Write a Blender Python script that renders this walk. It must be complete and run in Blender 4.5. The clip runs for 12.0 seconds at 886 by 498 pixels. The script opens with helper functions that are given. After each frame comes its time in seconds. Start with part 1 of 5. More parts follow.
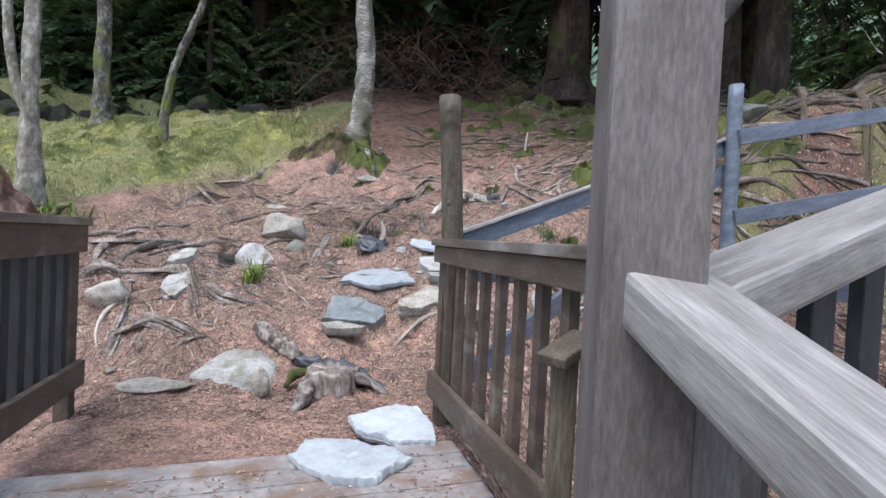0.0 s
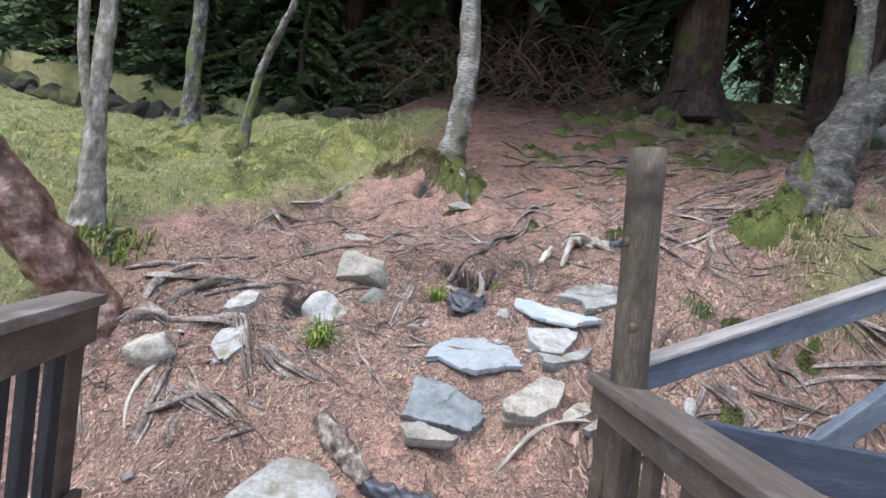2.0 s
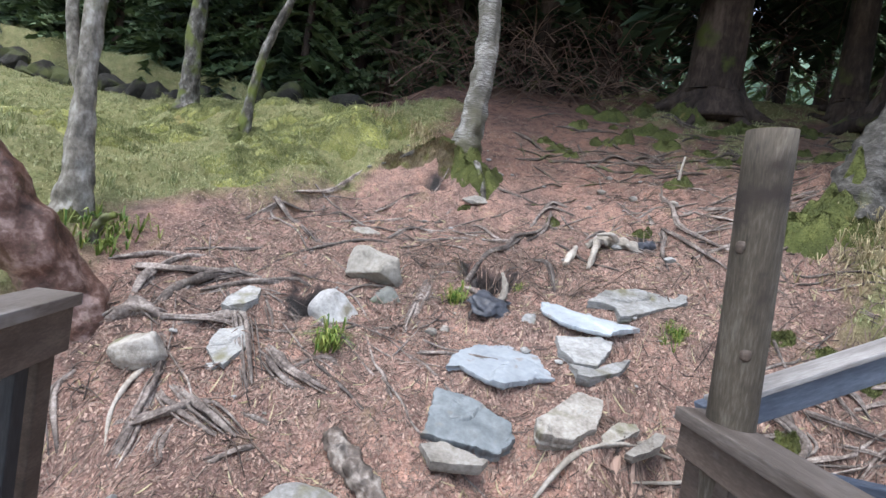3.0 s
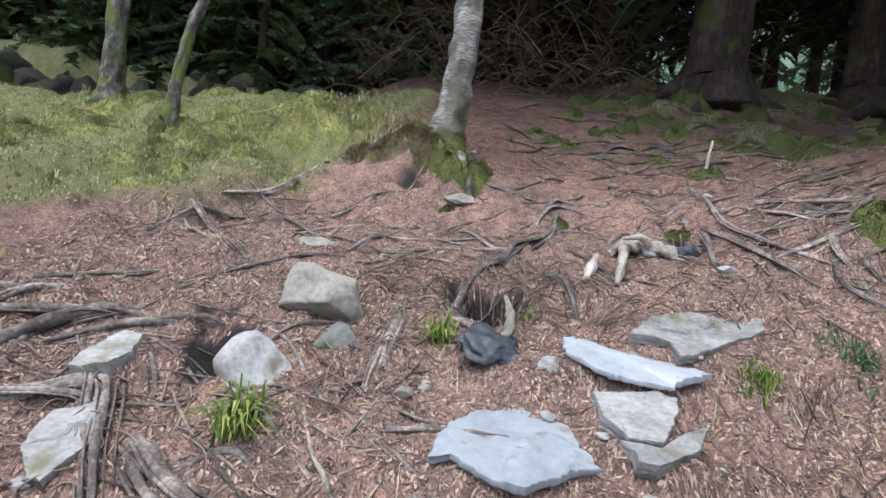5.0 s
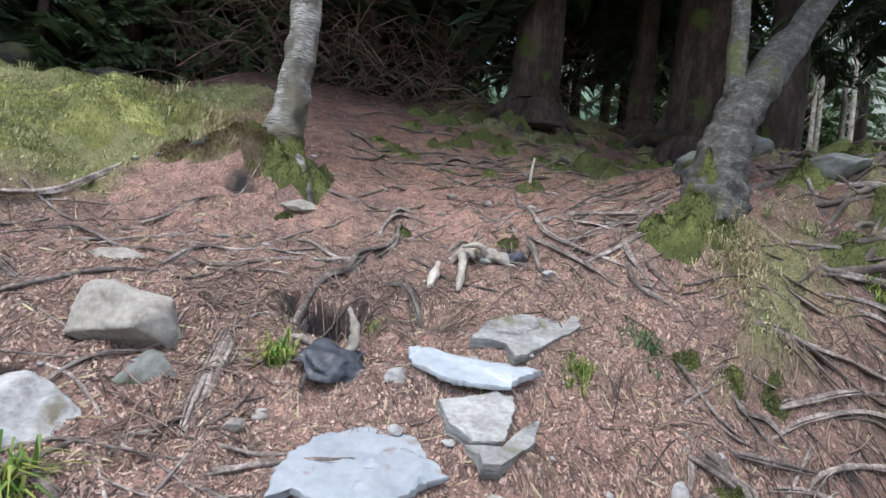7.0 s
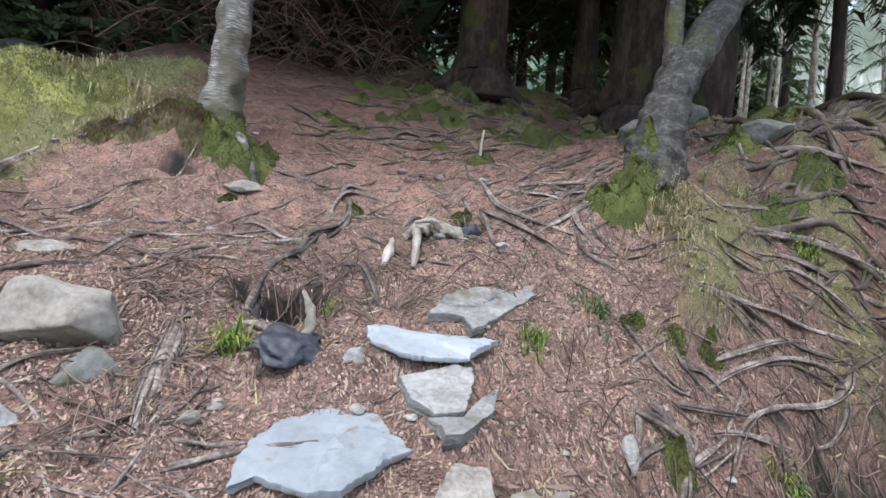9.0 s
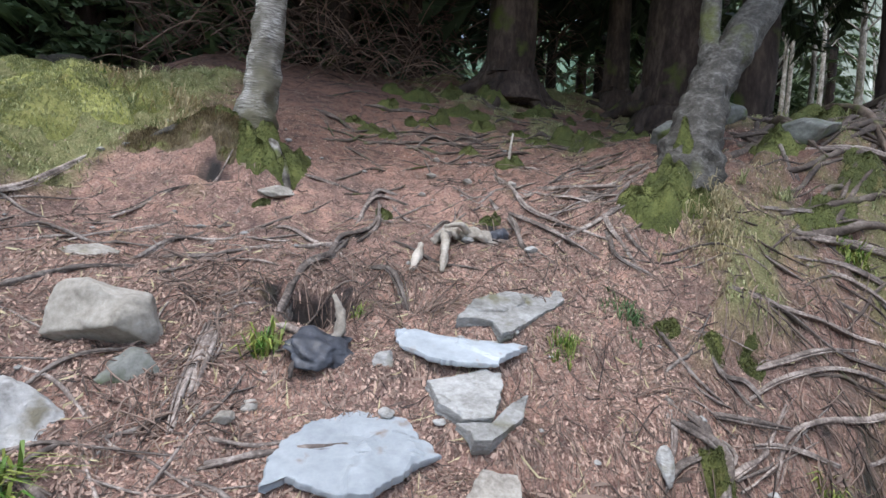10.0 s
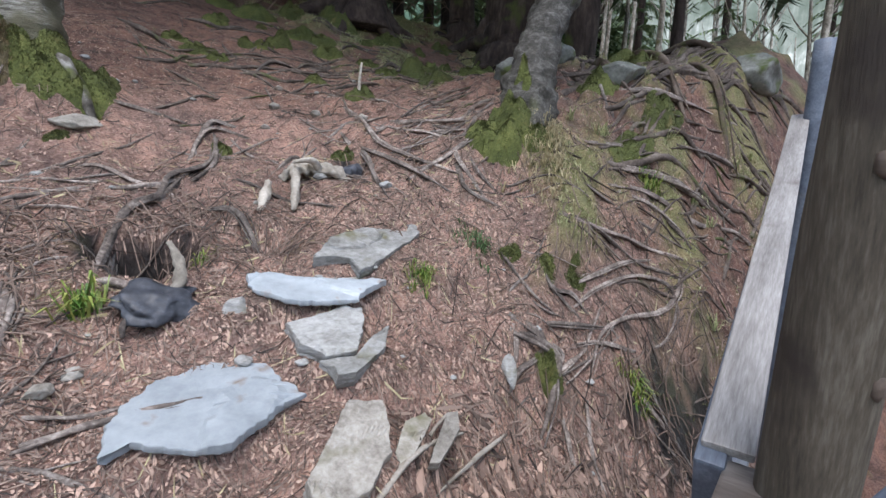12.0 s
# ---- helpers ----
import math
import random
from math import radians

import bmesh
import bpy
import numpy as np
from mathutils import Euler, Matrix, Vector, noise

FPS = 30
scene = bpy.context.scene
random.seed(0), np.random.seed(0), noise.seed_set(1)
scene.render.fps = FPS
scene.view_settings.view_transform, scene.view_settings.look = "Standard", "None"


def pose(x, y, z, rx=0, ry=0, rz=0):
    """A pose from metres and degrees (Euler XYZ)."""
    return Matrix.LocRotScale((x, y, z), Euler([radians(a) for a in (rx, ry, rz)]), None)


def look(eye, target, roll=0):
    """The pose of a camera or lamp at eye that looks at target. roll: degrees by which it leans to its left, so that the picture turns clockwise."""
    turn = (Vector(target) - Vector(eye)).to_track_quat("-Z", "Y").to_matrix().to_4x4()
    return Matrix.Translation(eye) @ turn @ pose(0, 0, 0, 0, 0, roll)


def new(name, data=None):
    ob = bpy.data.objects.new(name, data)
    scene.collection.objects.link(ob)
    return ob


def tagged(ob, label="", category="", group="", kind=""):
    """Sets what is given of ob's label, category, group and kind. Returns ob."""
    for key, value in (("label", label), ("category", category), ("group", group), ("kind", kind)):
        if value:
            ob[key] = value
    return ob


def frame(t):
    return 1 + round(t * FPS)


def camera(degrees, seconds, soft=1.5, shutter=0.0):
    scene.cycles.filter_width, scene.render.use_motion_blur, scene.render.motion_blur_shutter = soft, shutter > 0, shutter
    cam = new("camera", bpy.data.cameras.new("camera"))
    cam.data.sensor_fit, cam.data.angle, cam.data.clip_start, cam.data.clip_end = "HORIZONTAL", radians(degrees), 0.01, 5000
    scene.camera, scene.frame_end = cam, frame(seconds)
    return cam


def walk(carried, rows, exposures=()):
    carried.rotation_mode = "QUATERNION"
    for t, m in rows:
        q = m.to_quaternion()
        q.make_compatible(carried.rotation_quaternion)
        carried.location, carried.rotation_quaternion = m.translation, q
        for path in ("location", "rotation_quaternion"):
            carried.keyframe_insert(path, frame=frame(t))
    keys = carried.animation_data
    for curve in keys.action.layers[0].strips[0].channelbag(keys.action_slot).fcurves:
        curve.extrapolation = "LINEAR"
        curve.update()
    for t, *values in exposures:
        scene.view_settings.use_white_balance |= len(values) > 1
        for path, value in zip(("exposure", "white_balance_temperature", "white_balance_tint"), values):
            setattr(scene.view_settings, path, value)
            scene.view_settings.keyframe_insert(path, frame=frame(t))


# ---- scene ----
cam = camera(87.0, 12.0)
PATH = [
    (0, (0.769, 0.155, 1.095), (0.876, 2.151, 1.055), 2.9),
    (0.4, (0.604, 0.429, 1.135), (0.474, 2.42, 0.995), 4.5),
    (0.5, (0.599, 0.472, 1.163), (0.436, 2.461, 1.038), 4.2),
    (1, (0.537, 0.705, 1.311), (0.286, 2.683, 1.163), 5.6),
    (1.5, (0.511, 1.095, 1.398), (0.264, 3.074, 1.244), 6.3),
    (2, (0.398, 1.231, 1.565), (0.207, 3.221, 1.497), 7.4),
    (2.5, (0.235, 1.338, 1.569), (0.11, 3.333, 1.518), 8.5),
    (3, (0.169, 1.565, 1.54), (-0.003, 3.556, 1.453), 9.0),
    (3.2, (0.173, 1.739, 1.495), (-0.013, 3.728, 1.392), 8.4),
    (4.8, (0.091, 2.626, 1.559), (-0.149, 4.61, 1.5), 7.5),
    (5, (0.092, 2.714, 1.533), (-0.006, 4.711, 1.493), 7.4),
    (5.5, (0.091, 2.879, 1.564), (0.145, 4.877, 1.484), 6.6),
    (6, (0.091, 2.906, 1.569), (0.212, 4.903, 1.566), 6.1),
    (6.5, (0.092, 2.831, 1.554), (0.424, 4.802, 1.619), 6.7),
    (7, (0.092, 2.799, 1.548), (0.645, 4.719, 1.619), 6.5),
    (7.5, (0.092, 2.762, 1.542), (0.832, 4.62, 1.578), 4.9),
    (7.7, (0.092, 2.75, 1.539), (0.881, 4.588, 1.558), 4.5),
    (9.3, (0.091, 2.809, 1.566), (0.801, 4.678, 1.521), 3.2),
    (9.5, (0.091, 2.809, 1.566), (0.733, 4.702, 1.509), 3.5),
    (10, (0.091, 2.809, 1.566), (0.725, 4.706, 1.55), 3.9),
    (10.5, (0.091, 2.809, 1.566), (0.905, 4.63, 1.421), 3.7),
    (11, (0.092, 2.809, 1.566), (1.114, 4.514, 1.346), 2.7),
    (11.5, (0.092, 2.809, 1.566), (1.229, 4.443, 1.373), 0.8),
    (12, (0.092, 2.81, 1.566), (1.269, 4.407, 1.31), 2.4),
]
walk(cam, [(t, look(eye, target, roll)) for t, eye, target, roll in PATH], [(0, 1.72), (1, 1.82), (2.5, 1.8), (3.2, 1.74), (5, 1.58), (6, 1.58), (7.5, 1.64), (9.5, 1.56), (11, 1.48), (12, 1.43)])

# ---- world and light ----
world = bpy.data.worlds.new("overcast_sky")
scene.world = world
world.use_nodes = True
wn = world.node_tree.nodes
sky = wn.new("ShaderNodeTexSky")
sky.sky_type = "NISHITA"
sky.sun_disc = False
sky.sun_elevation, sky.sun_rotation = radians(68), radians(215)
sky.air_density, sky.dust_density = 1.0, 1.2
wn["Background"].inputs["Strength"].default_value = 0.15
pale = wn.new("ShaderNodeHueSaturation")
pale.inputs["Saturation"].default_value = 0.72
world.node_tree.links.new(sky.outputs[0], pale.inputs["Color"])
world.node_tree.links.new(pale.outputs[0], wn["Background"].inputs["Color"])
sun = new("sun", bpy.data.lights.new("sun", "SUN"))
sun.data.energy, sun.data.angle, sun.data.color = 0.8, radians(30), (1.0, 0.98, 0.95)
sun.matrix_basis = look((-2.1, -3.1, 9.2), (0, 0, 0))

# ---- the lie of the land ----
rng = np.random.default_rng(7)
LATTICE = rng.random((256, 256))


def vnoise(x, y):
    x, y = np.asarray(x, float), np.asarray(y, float)
    i, j = np.floor(x).astype(int), np.floor(y).astype(int)
    u, v = x - i, y - j
    u, v = u * u * (3 - 2 * u), v * v * (3 - 2 * v)
    a, b = LATTICE[i % 256, j % 256], LATTICE[(i + 1) % 256, j % 256]
    c, d = LATTICE[i % 256, (j + 1) % 256], LATTICE[(i + 1) % 256, (j + 1) % 256]
    return (a * (1 - u) + b * u) * (1 - v) + (c * (1 - u) + d * u) * v - 0.5


def fbm(x, y, size, octaves=4):
    x, y = np.asarray(x, float), np.asarray(y, float)
    out, amp = 0.0, 1.0
    for k in range(octaves):
        out = out + amp * vnoise(x / size + 17.3 * k, y / size + 5.9 * k)
        size, amp = size * 0.5, amp * 0.5
    return out


def ramp(a, b, v):
    q = np.clip((np.asarray(v, float) - a) / (b - a), 0, 1)
    return q * q * (3 - 2 * q)


def bend(s, k):
    return k * np.logaddexp(0, np.asarray(s, float) / k)


def bump(x, y, cx, cy, r, h, ry=0):
    return h * np.exp(-((x - cx) / r) ** 2 - ((y - cy) / (ry or r)) ** 2)


def hill(x, y):
    """Smooth bank that climbs from the end of the bridge."""
    x, y = np.asarray(x, float), np.asarray(y, float)
    s = bend(y - 3.4, 0.22)
    s = s - bend(s - 10.2, 0.6) + 0.55 * bend(y - 16.5, 0.8)
    s = s - bend(s - 24.0, 3.0) * 0.8
    z = 0.55 * s - 0.08
    r = bend(x - 1.3, 0.3)
    r = r - bend(r - 6.0, 0.6)
    z = z + 0.42 * r * ramp(4.2, 6.0, y) * (1 - 0.8 * ramp(6.0, 9.5, y))
    z = z + 0.24 * np.minimum(bend(-1.6 - x, 0.3), 3) * ramp(3.6, 4.8, y) * (1 - ramp(5.2, 7.5, y))
    z = z - 0.1 * bend(-x - 3.0, 0.5) * ramp(7.0, 9.0, y) * (1 - ramp(5, 12, -x))
    z = z - 0.75 * ramp(1.0, 1.7, x) * (1 - ramp(3.6, 4.8, y))
    z = z - 0.35 * ramp(1.2, 1.8, -x) * (1 - ramp(3.2, 4.2, y))
    z = z - 0.5 * (1 - ramp(-0.5, 1.9, y))
    z = z - (z + 0.5) * ramp(13, 20, x) * 0.9 * ramp(13, 9, y)
    # the crest on the far side of the fence falls away
    z = z - 0.1 * bend(x - 4.2, 0.4) * ramp(9.0, 6.0, y) * ramp(4.2, 5.0, y)
    # the moss field ends in a low dark bank
    left = ramp(-1.2, -3.2, x)
    z = z - left * 0.5 * bend(y - 9.6, 0.3) * ramp(22, 14, y)
    z = z + left * (0.5 + 0.5 * ramp(-4.5, -6.5, x)) * ramp(11.0, 11.45, y + 0.9 * fbm(x, y, 1.6, 3))
    return z


def moss_mask(x, y):
    """1 on the mossy grass, 0 on the trodden soil."""
    edge = -0.85 - 0.62 * (8.3 - y)
    edge = np.where(y > 8.3, -0.85 + 0.12 * (y - 8.3), edge)
    edge = np.where(y < 5.4, -2.65 - 0.2 * (5.4 - y), edge)
    left = ramp(0.25, -0.25, x - edge + fbm(x, y, 0.9) * 0.8) * ramp(11.2, 10.5, y + 0.6 * fbm(x, y, 1.0) - 0.4 * ramp(-1.5, -4.0, x))
    left = np.maximum(left, 0.9 * ramp(-2.6, -3.6, x + fbm(x, y, 1.0)) * ramp(10.4, 10.8, y))
    right = np.exp(-((x - 3.2) / 0.55) ** 2 - ((y - 5.6) / 0.5) ** 2) + 0.66 * np.exp(-((x - 2.75) / 0.4) ** 2 - ((y - 5.0) / 0.2) ** 2)
    right = 0.9 * ramp(0.4, 0.95, right + fbm(x, y, 0.3) * 0.9)
    bank = 0.8 * ramp(-0.12, 0.2, fbm(x, y, 0.55, 3) + 0.2 * ramp(5.2, 7.5, x)) * ramp(3.0, 4.4, x + 0.25 * bend(y - 7.0, 0.3)) * ramp(4.2, 4.6, y)
    return np.maximum(np.maximum(left, right), bank)


def mud_shade_mask(x, y):
    """1 on black wet soil and in hollows whose shade is painted black."""
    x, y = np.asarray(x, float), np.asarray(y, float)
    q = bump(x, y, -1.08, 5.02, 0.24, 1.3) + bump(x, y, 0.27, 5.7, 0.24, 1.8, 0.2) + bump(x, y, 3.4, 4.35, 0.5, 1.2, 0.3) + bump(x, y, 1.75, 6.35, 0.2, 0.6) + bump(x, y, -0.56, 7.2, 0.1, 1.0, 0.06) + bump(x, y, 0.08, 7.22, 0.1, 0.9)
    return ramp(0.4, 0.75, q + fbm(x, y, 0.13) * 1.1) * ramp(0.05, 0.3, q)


def tread_shade_mask(x, y):
    """0 in the wood (redder needles, canopy shade painted darker), 0.5 on rooty soil, 1 on the pale trodden path."""
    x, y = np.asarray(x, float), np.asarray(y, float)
    # the needle region also carries the painted canopy shade
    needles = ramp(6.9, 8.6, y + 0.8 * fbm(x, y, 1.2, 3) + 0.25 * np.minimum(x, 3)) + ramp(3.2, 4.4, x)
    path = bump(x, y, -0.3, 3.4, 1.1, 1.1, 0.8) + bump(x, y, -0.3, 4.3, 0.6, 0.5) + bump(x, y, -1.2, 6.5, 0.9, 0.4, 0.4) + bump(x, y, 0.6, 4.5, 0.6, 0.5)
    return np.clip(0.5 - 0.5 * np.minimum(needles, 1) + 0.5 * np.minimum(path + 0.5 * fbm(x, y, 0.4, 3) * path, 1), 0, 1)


# flagstones bedded in the bank: middle, height, tilt, half sizes
BEDS = ((0.38, 4.74, 0.7, 16, 0.42, 0.28), (0.27, 4.32, 0.455, 24, 0.29, 0.22), (0.84, 4.37, 0.575, 22, 0.26, 0.23), (0.97, 5.22, 1.04, 15, 0.46, 0.18),
        (0.96, 4.91, 0.87, 28, 0.24, 0.16), (1.05, 4.77, 0.775, 20, 0.24, 0.13), (1.42, 5.4, 1.21, 25, 0.42, 0.2), (1.14, 4.4, 0.505, 22, 0.15, 0.12),
        (-1.5, 4.85, 0.835, 25, 0.15, 0.17), (-1.36, 4.46, 0.59, 30, 0.15, 0.19))


def land(x, y):
    """The ground with its mounds and small relief."""
    x, y = np.asarray(x, float), np.asarray(y, float)
    m = moss_mask(x, y)
    near = ramp(2.9, 3.6, y)
    z = hill(x, y) + near * (fbm(x, y, 1.1, 4) * 0.13 + fbm(x, y, 0.16, 3) * 0.028)
    rugged = near * (1 - m) * ramp(9.5, 7.0, y)
    z = z + rugged * ((0.5 - np.abs(fbm(x, y, 0.45, 3))) * 0.13 - 0.055 + fbm(x, y, 0.11, 3) * 0.045)
    z = z + near * ramp(2.6, 4.0, x) * ramp(8.5, 6.5, y) * (np.abs(fbm(x * 0.5 + y, y - x, 0.55, 3)) * 0.3 - 0.05)
    z = z + m * near * ramp(3.6, 5.0, y) * fbm(x + 9.0, y, 0.9, 2) * 0.22
    z = z + m * near * (fbm(x, y, 0.62, 3) * 0.2 + 0.08 + fbm(x, y, 0.09, 2) * 0.045)
    z = z + bump(x, y, -2.1, 8.3, 0.8, 0.2, 0.5) + bump(x, y, -3.5, 8.6, 0.6, 0.12)
    z = z + bump(x, y, -0.75, 7.5, 0.55, 0.12) + bump(x, y, -0.22, 7.45, 0.34, 0.24) + bump(x, y, -0.7, 7.35, 0.3, 0.12) + bump(x, y, -0.62, 7.48, 0.3, 0.16, 0.2) - bump(x + 0.2 * fbm(x, y, 0.15), y, -0.58, 7.19, 0.12, 0.2, 0.07) - bump(x, y, -0.36, 7.2, 0.08, 0.14) - bump(x, y, 0.08, 7.2, 0.08, 0.16)
    z = z + bump(x, y, 3.2, 6.1, 0.45, 0.15) + bump(x, y, 11.0, 7.6, 2.0, 1.3, 1.4)
    z = z - 0.46 * np.exp(-(((x - 0.27) / (0.19 + 0.08 * fbm(x, y, 0.2))) ** 2 + ((y - 5.68) / 0.16) ** 2) ** 2) - bump(x, y, -1.08, 5.02, 0.17, 0.2) 
    z = z + bump(x, y, 0.75, 6.35, 0.7, 0.1, 0.35) + bump(x, y, 2.15, 4.75, 0.25, 0.12)
    z = z - bump(x, y, 2.6, 4.2, 0.35, 0.2) - bump(x, y, 3.5, 4.2, 0.4, 0.35) - bump(x, y, 0.8, 5.75, 0.12, 0.12) - bump(x, y, 0.22, 4.48, 0.22, 0.09, 0.05) - bump(x, y, 0.85, 5.72, 0.1, 0.14, 0.08)
    for bx, by, bz, tilt, rx, ry in BEDS:
        w = np.exp(-(((x - bx) / rx) ** 2 + ((y - by) / ry) ** 2) ** 2)
        z = z * (1 - w) + w * (bz - 0.02 + (y - by) * (math.tan(radians(tilt)) + 0.1) + 0.012 * fbm(x, y, 0.1, 2))
    return z


def at(x, y):
    return float(land(x, y))


# ---- materials ----
def material(name, rough=0.9):
    m = bpy.data.materials.new(name)
    m.use_nodes = True
    b = m.node_tree.nodes["Principled BSDF"]
    b.inputs["Roughness"].default_value = rough
    return m, m.node_tree, b


def add(tree, kind, links=(), **values):
    n = tree.nodes.new("ShaderNode" + kind)
    for key, value in values.items():
        n.inputs[key].default_value = value
    for key, out in links:
        tree.links.new(out, n.inputs[key])
    return n


def colours(tree, source, stops):
    n = tree.nodes.new("ShaderNodeValToRGB")
    e = n.color_ramp.elements
    while len(e) < len(stops):
        e.new(0.5)
    for k, (p, c) in enumerate(stops):
        e[k].position, e[k].color = p, (*c, 1)
    tree.links.new(source, n.inputs[0])
    return n


def mixed(tree, factor, a, b, blend="MIX"):
    n = tree.nodes.new("ShaderNodeMix")
    n.data_type, n.blend_type = "RGBA", blend
    for k, v in ((0, factor), (6, a), (7, b)):
        if isinstance(v, (int, float)):
            n.inputs[k].default_value = v
        elif isinstance(v, tuple):
            n.inputs[k].default_value = (*v, 1)
        else:
            tree.links.new(v, n.inputs[k])
    return n.outputs[2]


def place(tree, scale=(1, 1, 1), world_space=True):
    src = add(tree, "NewGeometry").outputs["Position"] if world_space else add(tree, "TexCoord").outputs["Object"]
    return add(tree, "Mapping", [("Vector", src)], Scale=scale).outputs[0]


def relief(tree, bsdf, height, strength, distance):
    n = add(tree, "Bump", [("Height", height)], Strength=strength, Distance=distance)
    tree.links.new(n.outputs[0], bsdf.inputs["Normal"])


def grainy(name, stops, fine=40, coarse=3, rough=0.9, bumpy=0.5, depth=0.01, stain=None, stretch=(1, 1, 1), own=False, vary=0.25, turn=0, pitch=0):
    """A surface of two scales of grain, with stains and a change from piece to piece."""
    m, t, b = material(name, rough)
    p = place(t, (1, 1, 1), not own)
    p = add(t, "Mapping", [("Vector", p)], Rotation=(0, 0, radians(turn))).outputs[0]
    p = add(t, "Mapping", [("Vector", p)], Rotation=(0, radians(pitch), 0)).outputs[0]
    p = add(t, "Mapping", [("Vector", p)], Scale=stretch).outputs[0]
    f = add(t, "TexNoise", [("Vector", p)], Scale=fine, Detail=6.0, Roughness=0.65)
    c = add(t, "TexNoise", [("Vector", p)], Scale=coarse, Detail=4.0)
    both = add(t, "Math", [(0, f.outputs[0]), (1, c.outputs[0])])
    half = add(t, "Math", [(0, both.outputs[0])])
    half.operation = "MULTIPLY"
    half.inputs[1].default_value = 0.5
    col = colours(t, half.outputs[0], stops).outputs[0]
    if stain:
        s = add(t, "TexNoise", [("Vector", place(t, (1, 1, 1), not own))], Scale=stain[1], Detail=5.0)
        k = colours(t, s.outputs[0], [(stain[2], (0, 0, 0)), (stain[2] + 0.12, (1, 1, 1))])
        col = mixed(t, k.outputs[0], col, stain[0])
    info = add(t, "ObjectInfo")
    v = add(t, "MapRange", [("Value", info.outputs["Random"])])
    v.inputs[3].default_value, v.inputs[4].default_value = 1 - vary, 1 + vary
    col = mixed(t, 1.0, col, v.outputs[0], "MULTIPLY")
    t.links.new(col, b.inputs["Base Color"])
    relief(t, b, half.outputs[0], bumpy, depth)
    return m


def ground_material():
    m, t, b = material("forest_floor", 0.95)
    p = place(t)
    big = add(t, "TexNoise", [("Vector", p)], Scale=1.3, Detail=5.0)
    mid = add(t, "TexNoise", [("Vector", p)], Scale=7.0, Detail=5.0, Roughness=0.6)
    fine = add(t, "TexNoise", [("Vector", p)], Scale=60.0, Detail=6.0, Roughness=0.75)
    warped = add(t, "Mapping", [("Vector", p)], Rotation=(0.3, 0.2, 0.7), Scale=(1.0, 2.4, 1.6))
    flakes = add(t, "TexVoronoi", [("Vector", warped.outputs[0])], Scale=70.0)
    soil = colours(t, fine.outputs[0], [(0.3, (0.05, 0.03, 0.025)), (0.5, (0.25, 0.154, 0.125)), (0.7, (0.5, 0.365, 0.312))]).outputs[0]
    tint = colours(t, flakes.outputs["Color"], [(0.1, (0.12, 0.068, 0.052)), (0.5, (0.26, 0.16, 0.126)), (0.9, (0.45, 0.305, 0.24))]).outputs[0]
    soil = mixed(t, 0.5, soil, tint)
    patch = colours(t, mid.outputs[0], [(0.34, (0.52, 0.5, 0.52)), (0.5, (1.05, 1.04, 1.05)), (0.68, (1.4, 1.33, 1.28))]).outputs[0]
    soil = mixed(t, 1.0, soil, patch, "MULTIPLY")
    dark = colours(t, big.outputs[0], [(0.35, (0.94, 0.95, 0.98)), (0.6, (1.42, 1.38, 1.36))]).outputs[0]
    soil = mixed(t, 1.0, soil, dark, "MULTIPLY")
    moss = colours(t, fine.outputs[0], [(0.28, (0.05, 0.06, 0.02)), (0.5, (0.18, 0.19, 0.07)), (0.72, (0.4, 0.41, 0.2))]).outputs[0]
    pale = colours(t, mid.outputs[0], [(0.4, (0, 0, 0)), (0.65, (1, 1, 1))]).outputs[0]
    moss = mixed(t, pale, moss, mixed(t, 0.5, moss, (0.36, 0.32, 0.16)))
    a = t.nodes.new("ShaderNodeAttribute")
    a.attribute_name = "moss"
    w = t.nodes.new("ShaderNodeAttribute")
    w.attribute_name = "mud_shade"
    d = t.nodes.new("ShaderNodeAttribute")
    d.attribute_name = "tread_shade"
    # first stop: redder needles with the canopy's shade painted in
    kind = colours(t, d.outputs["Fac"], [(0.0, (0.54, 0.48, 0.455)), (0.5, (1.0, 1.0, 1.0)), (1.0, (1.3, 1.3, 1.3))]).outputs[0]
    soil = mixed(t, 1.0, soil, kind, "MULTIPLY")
    # black for wet soil and for the painted shade of hollows
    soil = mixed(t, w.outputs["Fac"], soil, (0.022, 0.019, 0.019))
    t.links.new(mixed(t, a.outputs["Fac"], soil, moss), b.inputs["Base Color"])
    wet = add(t, "MapRange", [("Value", w.outputs["Fac"])])
    wet.inputs[3].default_value, wet.inputs[4].default_value = 0.95, 0.35
    t.links.new(wet.outputs[0], b.inputs["Roughness"])
    lumps = add(t, "Math", [(0, fine.outputs[0]), (1, mid.outputs[0])])
    relief(t, b, lumps.outputs[0], 1.0, 0.03)
    return m


